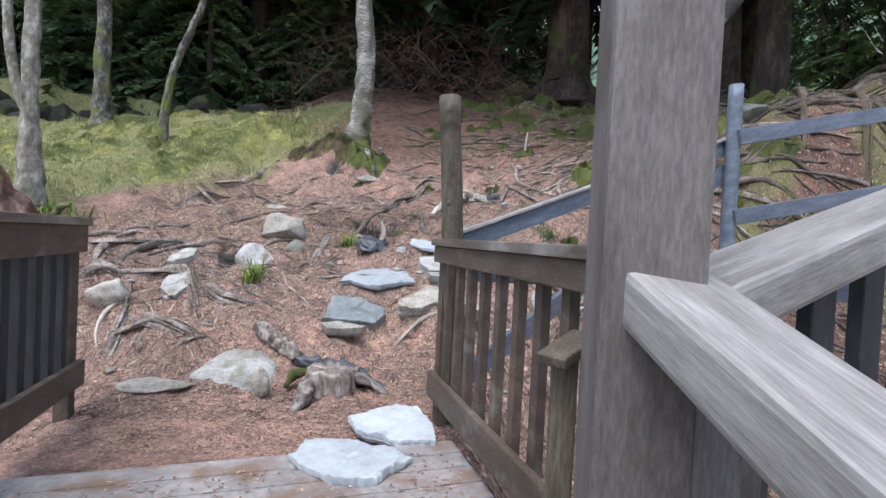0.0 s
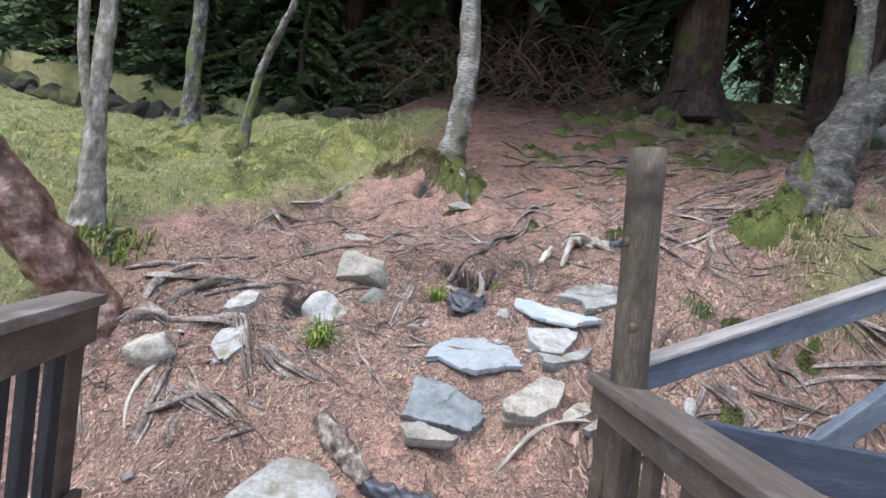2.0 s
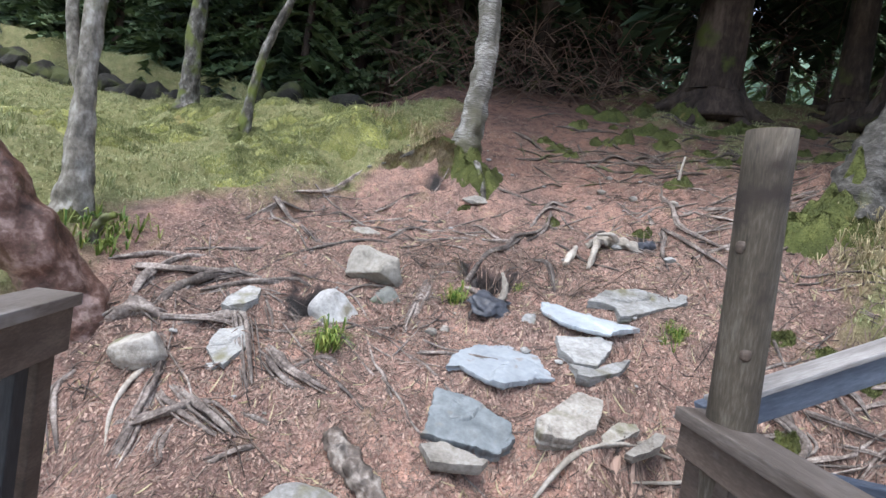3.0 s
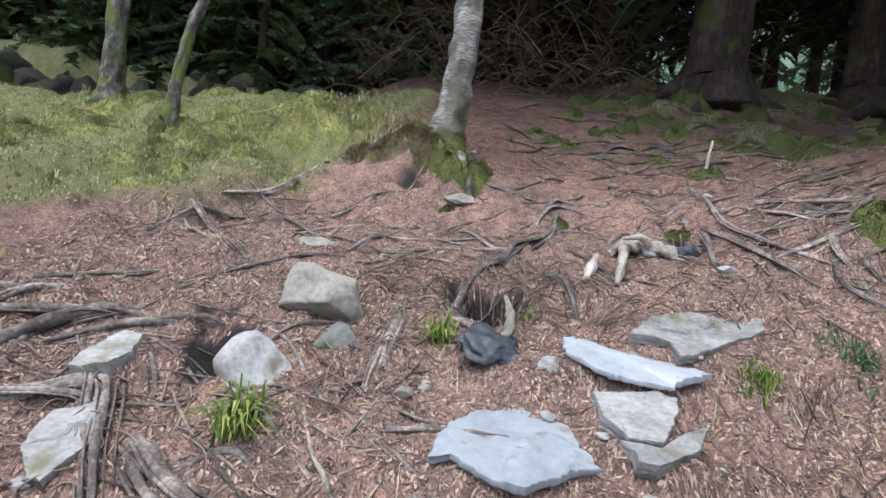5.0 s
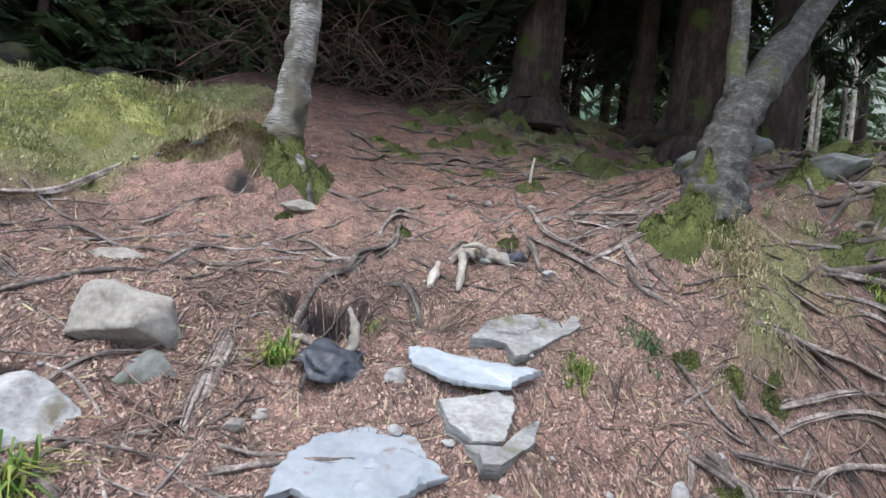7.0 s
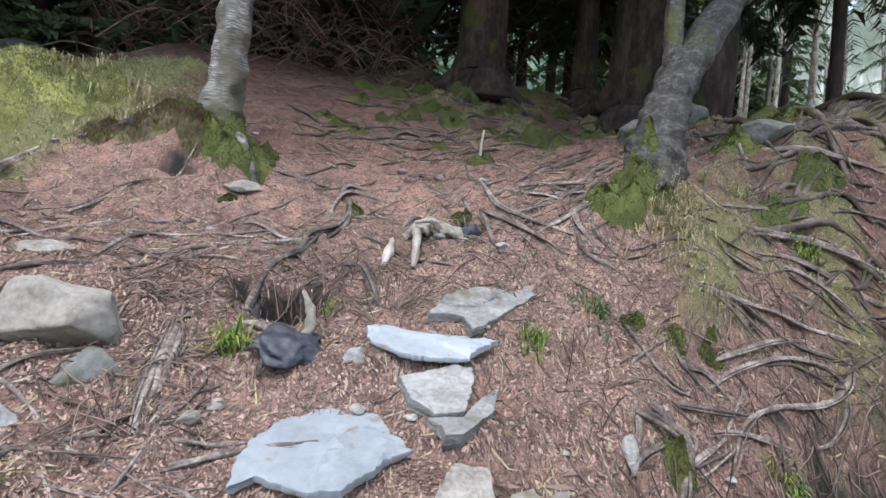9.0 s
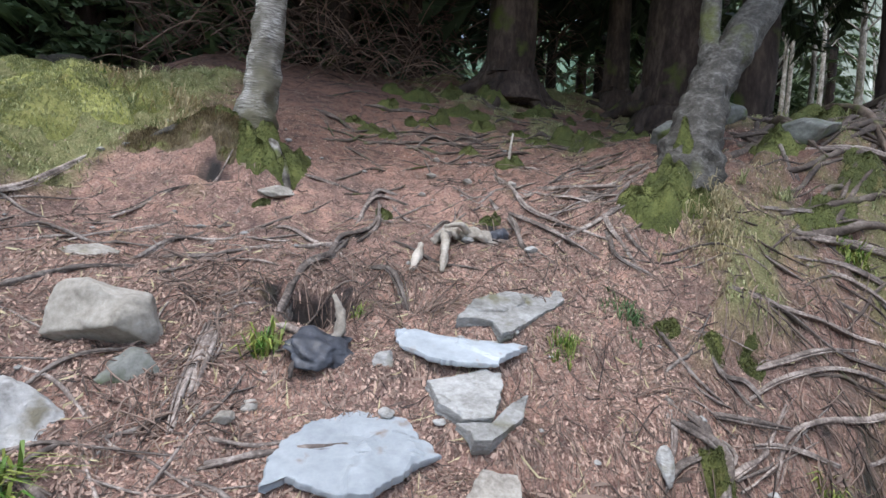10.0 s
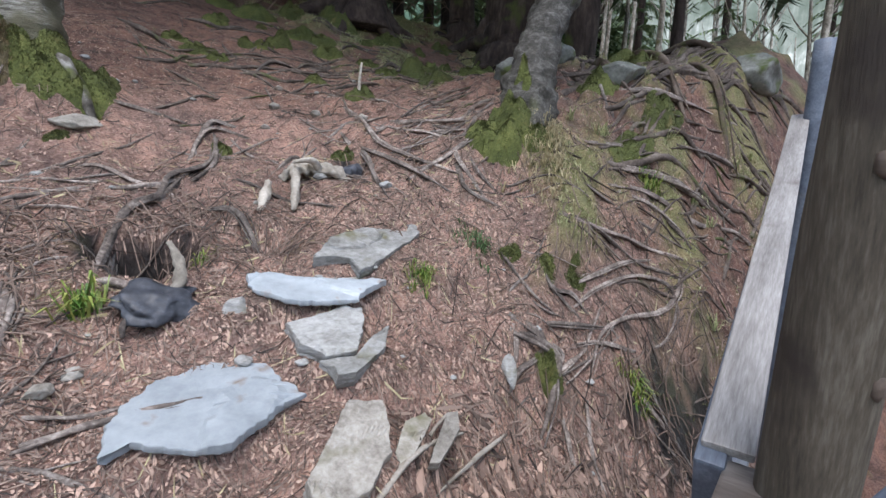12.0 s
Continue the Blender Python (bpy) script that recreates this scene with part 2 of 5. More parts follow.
def birch_material():
    m, t, b = material("birch_bark", 0.75)
    p = place(t, (1, 1, 1), False)
    lines = add(t, "TexNoise", [("Vector", place(t, (5, 5, 42), False))], Scale=2.2, Detail=5.0, Roughness=0.7)
    blots = add(t, "TexNoise", [("Vector", p)], Scale=5.0, Detail=5.0)
    pale = colours(t, lines.outputs[0], [(0.38, (0.045, 0.038, 0.034)), (0.48, (0.2, 0.19, 0.172)), (0.64, (0.5, 0.49, 0.465))]).outputs[0]
    dirt = colours(t, blots.outputs[0], [(0.42, (0, 0, 0)), (0.58, (1, 1, 1))]).outputs[0]
    col = mixed(t, dirt, pale, mixed(t, 0.75, pale, (0.11, 0.1, 0.075)))
    z = add(t, "SeparateXYZ", [("Vector", p)])
    low = add(t, "MapRange", [("Value", z.outputs[2])])
    foot = float(land(-0.25, 7.65))
    low.inputs[1].default_value, low.inputs[2].default_value = foot + 1.0, foot
    low.inputs[4].default_value = 0.6
    mossy = add(t, "Math", [(0, low.outputs[0]), (1, blots.outputs[0])])
    k = colours(t, mossy.outputs[0], [(0.72, (0, 0, 0)), (1.05, (1, 1, 1))]).outputs[0]
    col = mixed(t, k, col, mixed(t, lines.outputs[0], (0.06, 0.055, 0.04), (0.16, 0.15, 0.09)))
    t.links.new(col, b.inputs["Base Color"])
    relief(t, b, lines.outputs[0], 0.9, 0.02)
    return m


def blades_material(name, a, c, rough=0.8):
    m, t, b = material(name, rough)
    g = add(t, "NewGeometry")
    col = colours(t, g.outputs["Random Per Island"], [(0.0, a), (1.0, c)]).outputs[0]
    t.links.new(col, b.inputs["Base Color"])
    return m


GROUND = ground_material()
BIRCH = birch_material()
SLATE = grainy("slate", [(0.3, (0.25, 0.28, 0.31)), (0.5, (0.36, 0.398, 0.43)), (0.7, (0.47, 0.51, 0.545))], 18, 3, 0.5, 0.3, 0.008, ((0.25, 0.2, 0.16), 9.0, 0.63))
SLATE_BLUE = grainy("blue_slate", [(0.3, (0.085, 0.098, 0.105)), (0.5, (0.165, 0.188, 0.198)), (0.7, (0.27, 0.298, 0.31))], 24, 5, 0.5, 0.4, 0.01, ((0.2, 0.17, 0.12), 6.0, 0.62))
STONE = grainy("tan_stone", [(0.32, (0.15, 0.132, 0.11)), (0.5, (0.34, 0.315, 0.278)), (0.68, (0.5, 0.475, 0.435))], 44, 7, 0.85, 0.8, 0.02, ((0.16, 0.15, 0.09), 5.0, 0.62))
STONE_PALE = grainy("pale_stone", [(0.32, (0.14, 0.135, 0.12)), (0.5, (0.3, 0.297, 0.284)), (0.68, (0.47, 0.468, 0.46))], 32, 6, 0.7, 0.9, 0.02, ((0.17, 0.16, 0.1), 5.0, 0.57), stretch=(1, 1, 2.5))
WHITE_STONE = grainy("white_stone", [(0.32, (0.2, 0.195, 0.185)), (0.5, (0.46, 0.455, 0.445)), (0.68, (0.66, 0.655, 0.645))], 30, 6, 0.7, 1.0, 0.02, ((0.2, 0.18, 0.13), 6.0, 0.6))
# near-black: shade under the bank's overhang is put into the rock colour
SHADED_ROCK = grainy("shaded_bank_rock", [(0.3, (0.008, 0.007, 0.006)), (0.5, (0.022, 0.02, 0.016)), (0.7, (0.06, 0.056, 0.046))], 16, 3, 0.95, 1.0, 0.04, ((0.06, 0.068, 0.022), 2.2, 0.5))
BOULDER = grainy("boulder_stone", [(0.32, (0.16, 0.145, 0.12)), (0.5, (0.3, 0.278, 0.242)), (0.68, (0.44, 0.415, 0.375))], 30, 4, 0.85, 0.6, 0.012, ((0.19, 0.17, 0.12), 4.0, 0.62))
ROCK = grainy("mossy_rock", [(0.3, (0.06, 0.064, 0.055)), (0.5, (0.17, 0.175, 0.16)), (0.7, (0.34, 0.345, 0.325))], 22, 3, 0.9, 0.6, 0.02, ((0.08, 0.1, 0.03), 4.0, 0.5))
ROOT = grainy("root_bark", [(0.36, (0.04, 0.031, 0.027)), (0.5, (0.16, 0.13, 0.114)), (0.64, (0.4, 0.35, 0.315))], 45, 6, 0.85, 0.6, 0.008, None, vary=0.4)
BLEACHED = grainy("bleached_wood", [(0.3, (0.17, 0.145, 0.115)), (0.5, (0.34, 0.305, 0.26)), (0.7, (0.54, 0.5, 0.45))], 40, 6, 0.8, 0.5, 0.006)
CHARRED = grainy("dark_wet_wood", [(0.3, (0.02, 0.022, 0.027)), (0.5, (0.055, 0.06, 0.075)), (0.7, (0.13, 0.14, 0.165))], 30, 8, 0.5, 0.5, 0.008)
DARK_ROOT = grainy("dark_root_bark", [(0.3, (0.028, 0.02, 0.015)), (0.5, (0.095, 0.069, 0.053)), (0.7, (0.2, 0.16, 0.13))], 30, 5, 0.9, 0.9, 0.014, ((0.075, 0.09, 0.022), 4.0, 0.55))
BANK_ROOT = grainy("bank_root_bark", [(0.34, (0.04, 0.03, 0.025)), (0.5, (0.125, 0.096, 0.08)), (0.66, (0.29, 0.24, 0.205))], 30, 5, 0.9, 0.9, 0.014, ((0.08, 0.095, 0.025), 4.0, 0.57))
SPRUCE = grainy("spruce_bark", [(0.36, (0.012, 0.008, 0.007)), (0.5, (0.046, 0.031, 0.026)), (0.64, (0.105, 0.077, 0.065))], 14, 3, 0.95, 0.9, 0.03, ((0.07, 0.085, 0.02), 2.0, 0.6), stretch=(1, 1, 0.35))
BARK = grainy("grey_bark", [(0.36, (0.02, 0.017, 0.014)), (0.5, (0.085, 0.076, 0.064)), (0.66, (0.3, 0.29, 0.27))], 26, 9, 0.85, 1.0, 0.03, ((0.1, 0.12, 0.024), 3.2, 0.5), stretch=(1, 1, 0.6))
LICHEN_BARK = grainy("lichen_bark", [(0.36, (0.03, 0.027, 0.022)), (0.5, (0.085, 0.078, 0.066)), (0.64, (0.22, 0.208, 0.192))], 34, 12, 0.75, 1.0, 0.03, ((0.1, 0.115, 0.028), 2.6, 0.57), stretch=(1, 1, 1.4))
RED_BARK = grainy("reddish_bark", [(0.36, (0.03, 0.015, 0.011)), (0.5, (0.125, 0.066, 0.05)), (0.64, (0.34, 0.24, 0.21))], 20, 6, 0.45, 1.0, 0.03, ((0.11, 0.11, 0.05), 4.0, 0.62))
# pale stain is silvery wear plus the painted reflection of the wet top
CAP_WOOD = grainy("worn_sheen_cap_wood", [(0.3, (0.05, 0.04, 0.034)), (0.5, (0.115, 0.096, 0.085)), (0.7, (0.22, 0.195, 0.178))], 26, 3, 0.42, 0.35, 0.004, ((0.27, 0.255, 0.245), 3.0, 0.55), stretch=(7, 0.8, 7), vary=0.1, turn=-14)
BROWN_WOOD = grainy("brown_stained_wood", [(0.3, (0.038, 0.027, 0.021)), (0.5, (0.085, 0.062, 0.049)), (0.7, (0.16, 0.122, 0.1))], 22, 2, 0.65, 0.35, 0.004, ((0.2, 0.18, 0.165), 4.0, 0.6), stretch=(6, 1, 6), vary=0.15)
GREY_WOOD = grainy("weathered_grey_wood", [(0.3, (0.05, 0.043, 0.038)), (0.5, (0.125, 0.11, 0.105)), (0.7, (0.22, 0.204, 0.198))], 30, 2, 0.75, 0.35, 0.006, ((0.08, 0.066, 0.054), 4.0, 0.56), stretch=(5, 5, 1), own=True, vary=0.12)
def rail_wood(name, turn, pitch):
    return grainy(name, [(0.3, (0.11, 0.1, 0.093)), (0.5, (0.26, 0.245, 0.235)), (0.7, (0.44, 0.425, 0.415))], 26, 4, 0.5, 0.4, 0.004, ((0.13, 0.112, 0.096), 5.0, 0.6), stretch=(0.7, 7, 7), own=True, vary=0.08, turn=turn, pitch=pitch)


RAIL_WOOD = rail_wood("silvered_rail_wood", -16.5, 21)
NEAR_RAIL = rail_wood("silvered_near_rail", 82.5, -21.6)
SIDE_RAIL = rail_wood("silvered_side_rail", -22.8, 15.7)
POST_WOOD = grainy("round_post_wood", [(0.3, (0.028, 0.022, 0.015)), (0.5, (0.082, 0.067, 0.049)), (0.7, (0.17, 0.148, 0.118))], 24, 3, 0.8, 0.6, 0.007, ((0.04, 0.03, 0.024), 6.0, 0.58), stretch=(7, 7, 0.8), own=True, vary=0.08)
BLUE_WOOD = grainy("blue_grey_painted_wood", [(0.3, (0.055, 0.068, 0.095)), (0.5, (0.115, 0.138, 0.18)), (0.7, (0.2, 0.235, 0.29))], 20, 3, 0.6, 0.3, 0.003, ((0.1, 0.105, 0.115), 5.0, 0.62), stretch=(1, 6, 6), own=True, vary=0.12, turn=-16.5, pitch=21)
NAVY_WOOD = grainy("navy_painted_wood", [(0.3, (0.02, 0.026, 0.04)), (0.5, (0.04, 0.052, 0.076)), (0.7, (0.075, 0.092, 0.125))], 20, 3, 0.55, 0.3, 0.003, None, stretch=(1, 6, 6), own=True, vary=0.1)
# near-black copy of the baluster wood, with the shade put into its colour
SHADED_WOOD = grainy("shaded_baluster_wood", [(0.3, (0.007, 0.008, 0.01)), (0.5, (0.019, 0.022, 0.026)), (0.7, (0.045, 0.048, 0.053))], 20, 3, 0.7, 0.3, 0.003, None, stretch=(6, 6, 1), vary=0.2)
MOSS = grainy("moss", [(0.3, (0.022, 0.03, 0.008)), (0.5, (0.075, 0.088, 0.022)), (0.7, (0.17, 0.178, 0.055))], 60, 5, 0.95, 1.0, 0.02, ((0.2, 0.16, 0.06), 4.0, 0.6))
DECK = grainy("wet_deck", [(0.3, (0.11, 0.1, 0.1)), (0.5, (0.23, 0.215, 0.215)), (0.7, (0.37, 0.355, 0.355))], 25, 3, 0.4, 0.3, 0.004, ((0.17, 0.12, 0.095), 4.0, 0.5))
GRASS = blades_material("grass_blades", (0.12, 0.16, 0.05), (0.58, 0.57, 0.32))
LUSH = blades_material("rush_leaves", (0.06, 0.15, 0.02), (0.3, 0.32, 0.08), 0.5)
STRAW = blades_material("dry_grass", (0.3, 0.24, 0.13), (0.55, 0.48, 0.3))
NEEDLES = blades_material("conifer_needles", (0.014, 0.03, 0.015), (0.055, 0.095, 0.048))
LITTER = blades_material("leaf_litter", (0.07, 0.042, 0.033), (0.56, 0.385, 0.305))
TWIGS = blades_material("dead_twigs", (0.03, 0.021, 0.018), (0.32, 0.23, 0.185))
PALE_BARK = grainy("pale_bark", [(0.36, (0.06, 0.054, 0.043)), (0.5, (0.22, 0.2, 0.168)), (0.64, (0.46, 0.44, 0.4))], 26, 9, 0.85, 0.7, 0.012, ((0.1, 0.1, 0.04), 2.5, 0.6), stretch=(1, 1, 0.6))
BRUSH = blades_material("dead_branch_bark", (0.04, 0.026, 0.021), (0.24, 0.16, 0.125))
# paler than NEEDLES: young trees, and hazy light painted into far ones
PALE_NEEDLES = blades_material("pale_needles", (0.045, 0.085, 0.035), (0.15, 0.21, 0.1))
FERN = blades_material("fern_green", (0.04, 0.085, 0.03), (0.15, 0.22, 0.09))


# ---- builders ----
def mesh_of(name, verts, faces, mat, smooth=True):
    me = bpy.data.meshes.new(name)
    me.from_pydata([tuple(v) for v in verts], [], faces)
    me.materials.append(mat)
    if smooth:
        me.polygons.foreach_set("use_smooth", [True] * len(me.polygons))
    me.update()
    return me


def part(name, bm, mat, parent=None, label="", smooth=True):
    """Links a bmesh, or a pair of vertices and faces, as one mesh object under a thing."""
    if isinstance(bm, tuple):
        me = mesh_of(name, bm[0], bm[1], mat, smooth)
    else:
        me = bpy.data.meshes.new(name)
        bm.to_mesh(me)
        bm.free()
        me.materials.append(mat)
        me.polygons.foreach_set("use_smooth", [smooth] * len(me.polygons))
    ob = new(name, me)
    if parent is not None:
        ob.parent = parent
        ob.matrix_parent_inverse = parent.matrix_basis.inverted()
    if label:
        ob["label"] = label
    return ob


def thing(name, label, category, group="", kind="", spot=(0, 0, 0)):
    e = new(name)
    e.empty_display_size = 0.1
    e.matrix_basis = pose(*spot)
    return tagged(e, label, category, group, kind)


def curve_through(points, steps):
    """A smooth line through a few points."""
    p = [Vector(q) for q in points]
    p = [2 * p[0] - p[1], *p, 2 * p[-1] - p[-2]]
    out = []
    for k in range(1, len(p) - 2):
        for s in range(steps):
            u = s / steps
            a, b, c, d = p[k - 1:k + 3]
            out.append(0.5 * (2 * b + (c - a) * u + (2 * a - 5 * b + 4 * c - d) * u * u + (3 * b - a - 3 * c + d) * u ** 3))
    return out + [p[-2]]


def tube(points, radii, sides=10, steps=6, rough=0.12, seed=0, close=True, ridge=0.0):
    """A tapering limb with an uneven skin."""
    line = curve_through(points, steps) if len(points) > 2 or steps > 1 else [Vector(q) for q in points]
    r = np.interp(np.linspace(0, 1, len(line)), np.linspace(0, 1, len(radii)), radii)
    verts, faces = [], []
    side = None
    for k, c in enumerate(line):
        d = (line[min(k + 1, len(line) - 1)] - line[max(k - 1, 0)]).normalized()
        if side is None:
            side = d.orthogonal().normalized()
        side = (side - d * side.dot(d)).normalized()
        up = d.cross(side)
        for s in range(sides):
            a = 2 * math.pi * s / sides
            n = 1 + rough * 2 * noise.noise(Vector((math.cos(a) * 1.5 + seed * 3.1, math.sin(a) * 1.5, k * 0.35)))
            if ridge:
                n += ridge * (noise.noise(Vector((math.cos(a) * 4.5 + seed, math.sin(a) * 4.5, k * 0.16))) + 0.7 * noise.noise(Vector((math.cos(a) * 9, math.sin(a) * 9 + seed, k * 0.45))))
            verts.append(c + (side * math.cos(a) + up * math.sin(a)) * float(r[k]) * n)
    for k in range(len(line) - 1):
        for s in range(sides):
            a, b = k * sides + s, k * sides + (s + 1) % sides
            faces.append((a, b, b + sides, a + sides))
    if close:
        faces.append(tuple(range(sides))[::-1])
        faces.append(tuple(range(len(verts) - sides, len(verts))))
    return verts, faces


def joined(pieces):
    verts, faces = [], []
    for v, f in pieces:
        n = len(verts)
        verts.extend(v)
        faces.extend([tuple(i + n for i in q) for q in f])
    return verts, faces


def stone_shape(rx, ry, rz, seed, facets=7, lump=0.12, sub=4, planes=()):
    """A boulder: a ball cut by broad facets, with small lumps."""
    bm = bmesh.new()
    bmesh.ops.create_icosphere(bm, subdivisions=sub, radius=1)
    r = random.Random(seed)
    cuts = []
    for _ in range(facets):
        n = Vector((r.uniform(-1, 1), r.uniform(-1, 1), r.uniform(-0.8, 1))).normalized()
        cuts.append((n, r.uniform(0.6, 0.85)))
    cuts += [(Vector(n).normalized(), d) for n, d in planes]
    for v in bm.verts:
        p = v.co.copy()
        for n, d in cuts:
            over = p.dot(n) - d
            if over > 0:
                p -= n * over * 0.96
        p *= 1 + lump * noise.noise(v.co * 1.7 + Vector((seed, 0, 0))) + lump * 0.3 * noise.noise(v.co * 6 + Vector((seed, 4, 0)))
        v.co = Vector((p.x * rx, p.y * ry, p.z * rz))
    return bm


def slab_shape(outline, thick, seed, rough=0.012):
    """A flat flagstone with a broken edge; the outline is in metres round its middle."""
    n = len(outline)
    ring = []
    for k in range(n):
        a, b = Vector((*outline[k], 0)), Vector((*outline[(k + 1) % n], 0))
        count = max(2, int((b - a).length / 0.018))
        for s in range(count):
            ring.append(a.lerp(b, s / count))
    for k, p in enumerate(ring):
        ring[k] = p * (1 + 0.09 * noise.noise(p * 7 + Vector((seed, 0, 0))) + 0.07 * noise.noise(p * 34 + Vector((seed, 2, 0))))
    rings = ((0.1, 0.0), (0.25, 0.0), (0.4, 0.0), (0.52, 0.0), (0.64, 0.0), (0.76, 0.0), (0.86, 0.0), (0.93, 0.0), (0.975, 0.0), (0.99, -0.003), (1.0, -0.012), (1.0, -0.022), (0.975, -thick * 0.4), (1.0, -thick * 0.55), (0.96, -thick * 0.8), (0.93, -thick))
    verts, faces = [], []
    for f, h in rings:
        for p in ring:
            q = p * f
            layer = 0.014 * min(1.0, max(0.0, (noise.noise(q * 3.2 + Vector((seed * 2, 1, 0))) - 0.06) * 25))
            h2 = h + (rough * noise.noise(q * 9 + Vector((0, seed, 0))) + layer if h > -0.01 else 0.006 * noise.noise(p * 30 + Vector((0, 0, h * 40))))
            verts.append((q.x, q.y, h2))
    m = len(ring)
    for k in range(len(rings) - 1):
        for s in range(m):
            a, b = k * m + s, k * m + (s + 1) % m
            faces.append((a, a + m, b + m, b))
    faces.append(tuple(range(m)))
    faces.append(tuple(range(len(verts) - m, len(verts)))[::-1])
    return verts, faces


def plank_shape(a, b, wide, thick, bevel=0.006, up=(0, 0, 1), cut=True):
    """A bevelled board from a to b; wide is level and across, thick is along up."""
    a, b = Vector(a), Vector(b)
    d = (b - a).normalized()
    side = d.cross(Vector(up)).normalized()
    top = side.cross(d)
    bm = bmesh.new()
    bmesh.ops.create_cube(bm, size=1)
    m = Matrix((side * wide, d * (b - a).length, top * thick)).transposed().to_4x4()
    m.translation = (a + b) / 2
    bmesh.ops.transform(bm, matrix=m, verts=bm.verts)
    bmesh.ops.bevel(bm, geom=list(bm.edges), offset=bevel, segments=2, affect="EDGES", profile=0.6)
    return bm


def blades(count, spots, tall, wide, lean, seed, droop=0.5):
    """Bent blades standing on the spots: arrays of x, y, z."""
    r = np.random.default_rng(seed)
    k = r.integers(0, len(spots), count)
    base = spots[k]
    a = r.random(count) * 6.283
    h = tall * (0.5 + r.random(count) * 0.8)
    w = wide * (0.6 + 0.8 * r.random(count))
    l = lean * (0.3 + r.random(count)) * h
    out = np.stack([np.cos(a), np.sin(a), np.zeros(count)], 1)
    across = np.stack([-np.sin(a), np.cos(a), np.zeros(count)], 1)
    mid = base + out * (l * 0.35)[:, None] + np.stack([np.zeros(count), np.zeros(count), h * 0.7], 1)
    tip = base + out * l[:, None] + np.stack([np.zeros(count), np.zeros(count), h * (1 - droop * 0.5)], 1)
    w = w[:, None]
    v = np.stack([base - across * w, base + across * w, mid - across * w * 0.8, mid + across * w * 0.8, tip], 1).reshape(-1, 3)
    i = np.arange(count) * 5
    faces = [f for j in i.tolist() for f in ((j, j + 1, j + 3, j + 2), (j + 2, j + 3, j + 4))]
    return v.tolist(), faces


# ---- ground ----
def spaced(lo, hi, step, far):
    core = np.arange(lo, hi + step / 2, step)
    grow = step * np.cumsum(1.16 ** np.arange(1, 62))
    grow = grow[grow < far]
    return np.concatenate([lo - grow[::-1], core, hi + grow])


def build_ground():
    xs, ys = spaced(-7, 7, 0.05, 420), spaced(2.6, 12.5, 0.05, 420)
    gx, gy = np.meshgrid(xs, ys)
    gz = land(gx, gy)
    v = np.stack([gx, gy, gz], -1).reshape(-1, 3)
    w = len(xs)
    i = (np.arange(len(ys) - 1)[:, None] * w + np.arange(w - 1)[None]).reshape(-1)
    f = np.stack([i, i + 1, i + w + 1, i + w], 1)
    me = bpy.data.meshes.new("ground")
    me.from_pydata(v.tolist(), [], f.tolist())
    me.materials.append(GROUND)
    me.polygons.foreach_set("use_smooth", [True] * len(me.polygons))
    layer = me.attributes.new("moss", "FLOAT", "POINT")
    layer.data.foreach_set("value", moss_mask(gx, gy).reshape(-1).astype(np.float32))
    mud_shade = me.attributes.new("mud_shade", "FLOAT", "POINT")
    mud_shade.data.foreach_set("value", mud_shade_mask(gx, gy).reshape(-1).astype(np.float32))
    tread_shade = me.attributes.new("tread_shade", "FLOAT", "POINT")
    tread_shade.data.foreach_set("value", tread_shade_mask(gx, gy).reshape(-1).astype(np.float32))
    tagged(new("ground", me), "reddish needle-covered forest floor with mossy grass", "ground", kind="structure")


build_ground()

# ---- bridge ----
ALONG = Vector((-0.25, 0.968, 0))
OUT = Vector((0.968, 0.25, 0))


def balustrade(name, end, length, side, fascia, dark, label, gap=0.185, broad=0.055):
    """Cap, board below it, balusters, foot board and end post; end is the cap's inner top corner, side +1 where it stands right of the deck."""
    root = thing(name, label, "railing", spot=(end[0], end[1], 0))
    e = Vector(end)
    o = OUT * side
    wood = BROWN_WOOD
    mid = e + o * 0.075
    back = -ALONG * length
    part("cap", plank_shape(mid - Vector((0, 0, 0.022)), mid + back - Vector((0, 0, 0.022)), 0.15, 0.044), CAP_WOOD, root, "worn silvered cap board with wet sheen painted on", False)
    inner = e + o * 0.04 - ALONG * 0.01 - Vector((0, 0, 0.046 + fascia / 2))
    part("rail_board", plank_shape(inner, inner + back, 0.04, fascia), wood, root, smooth=False)
    foot = e + o * 0.035 - ALONG * 0.005 + Vector((0, 0, 0.19 - end[2]))
    part("foot_board", plank_shape(foot, foot + back, 0.04, 0.15), wood, root, smooth=False)
    count = int(length / gap)
    for k in range(count):
        wide = 0.042
        p = e + o * 0.085 - ALONG * (0.16 + gap * k)
        low = p.copy()
        low.z, p.z = 0.1, end[2] - 0.05
        # the dark side's balusters have their shade painted in
        part("baluster", plank_shape(low, p, wide, broad, 0.004, up=tuple(ALONG)), SHADED_WOOD if dark else BROWN_WOOD, root, smooth=False)
    p = e + o * 0.1 - ALONG * 0.05
    part("end_post", plank_shape((p.x, p.y, -0.45), (p.x, p.y, end[2] - 0.05), 0.08, 0.08, up=tuple(ALONG)), wood, root, smooth=False)
    return root


balustrade("bridge_balustrade", (0.85, 3.1, 1.1), 1.95, 1, 0.1, False, "brown stained wooden bridge balustrade with square balusters")
balustrade("bridge_balustrade", (-1.19, 3.08, 1.12), 4.2, -1, 0.16, True, "brown wooden bridge balustrade with shade painted into its balusters", 0.145, 0.062)

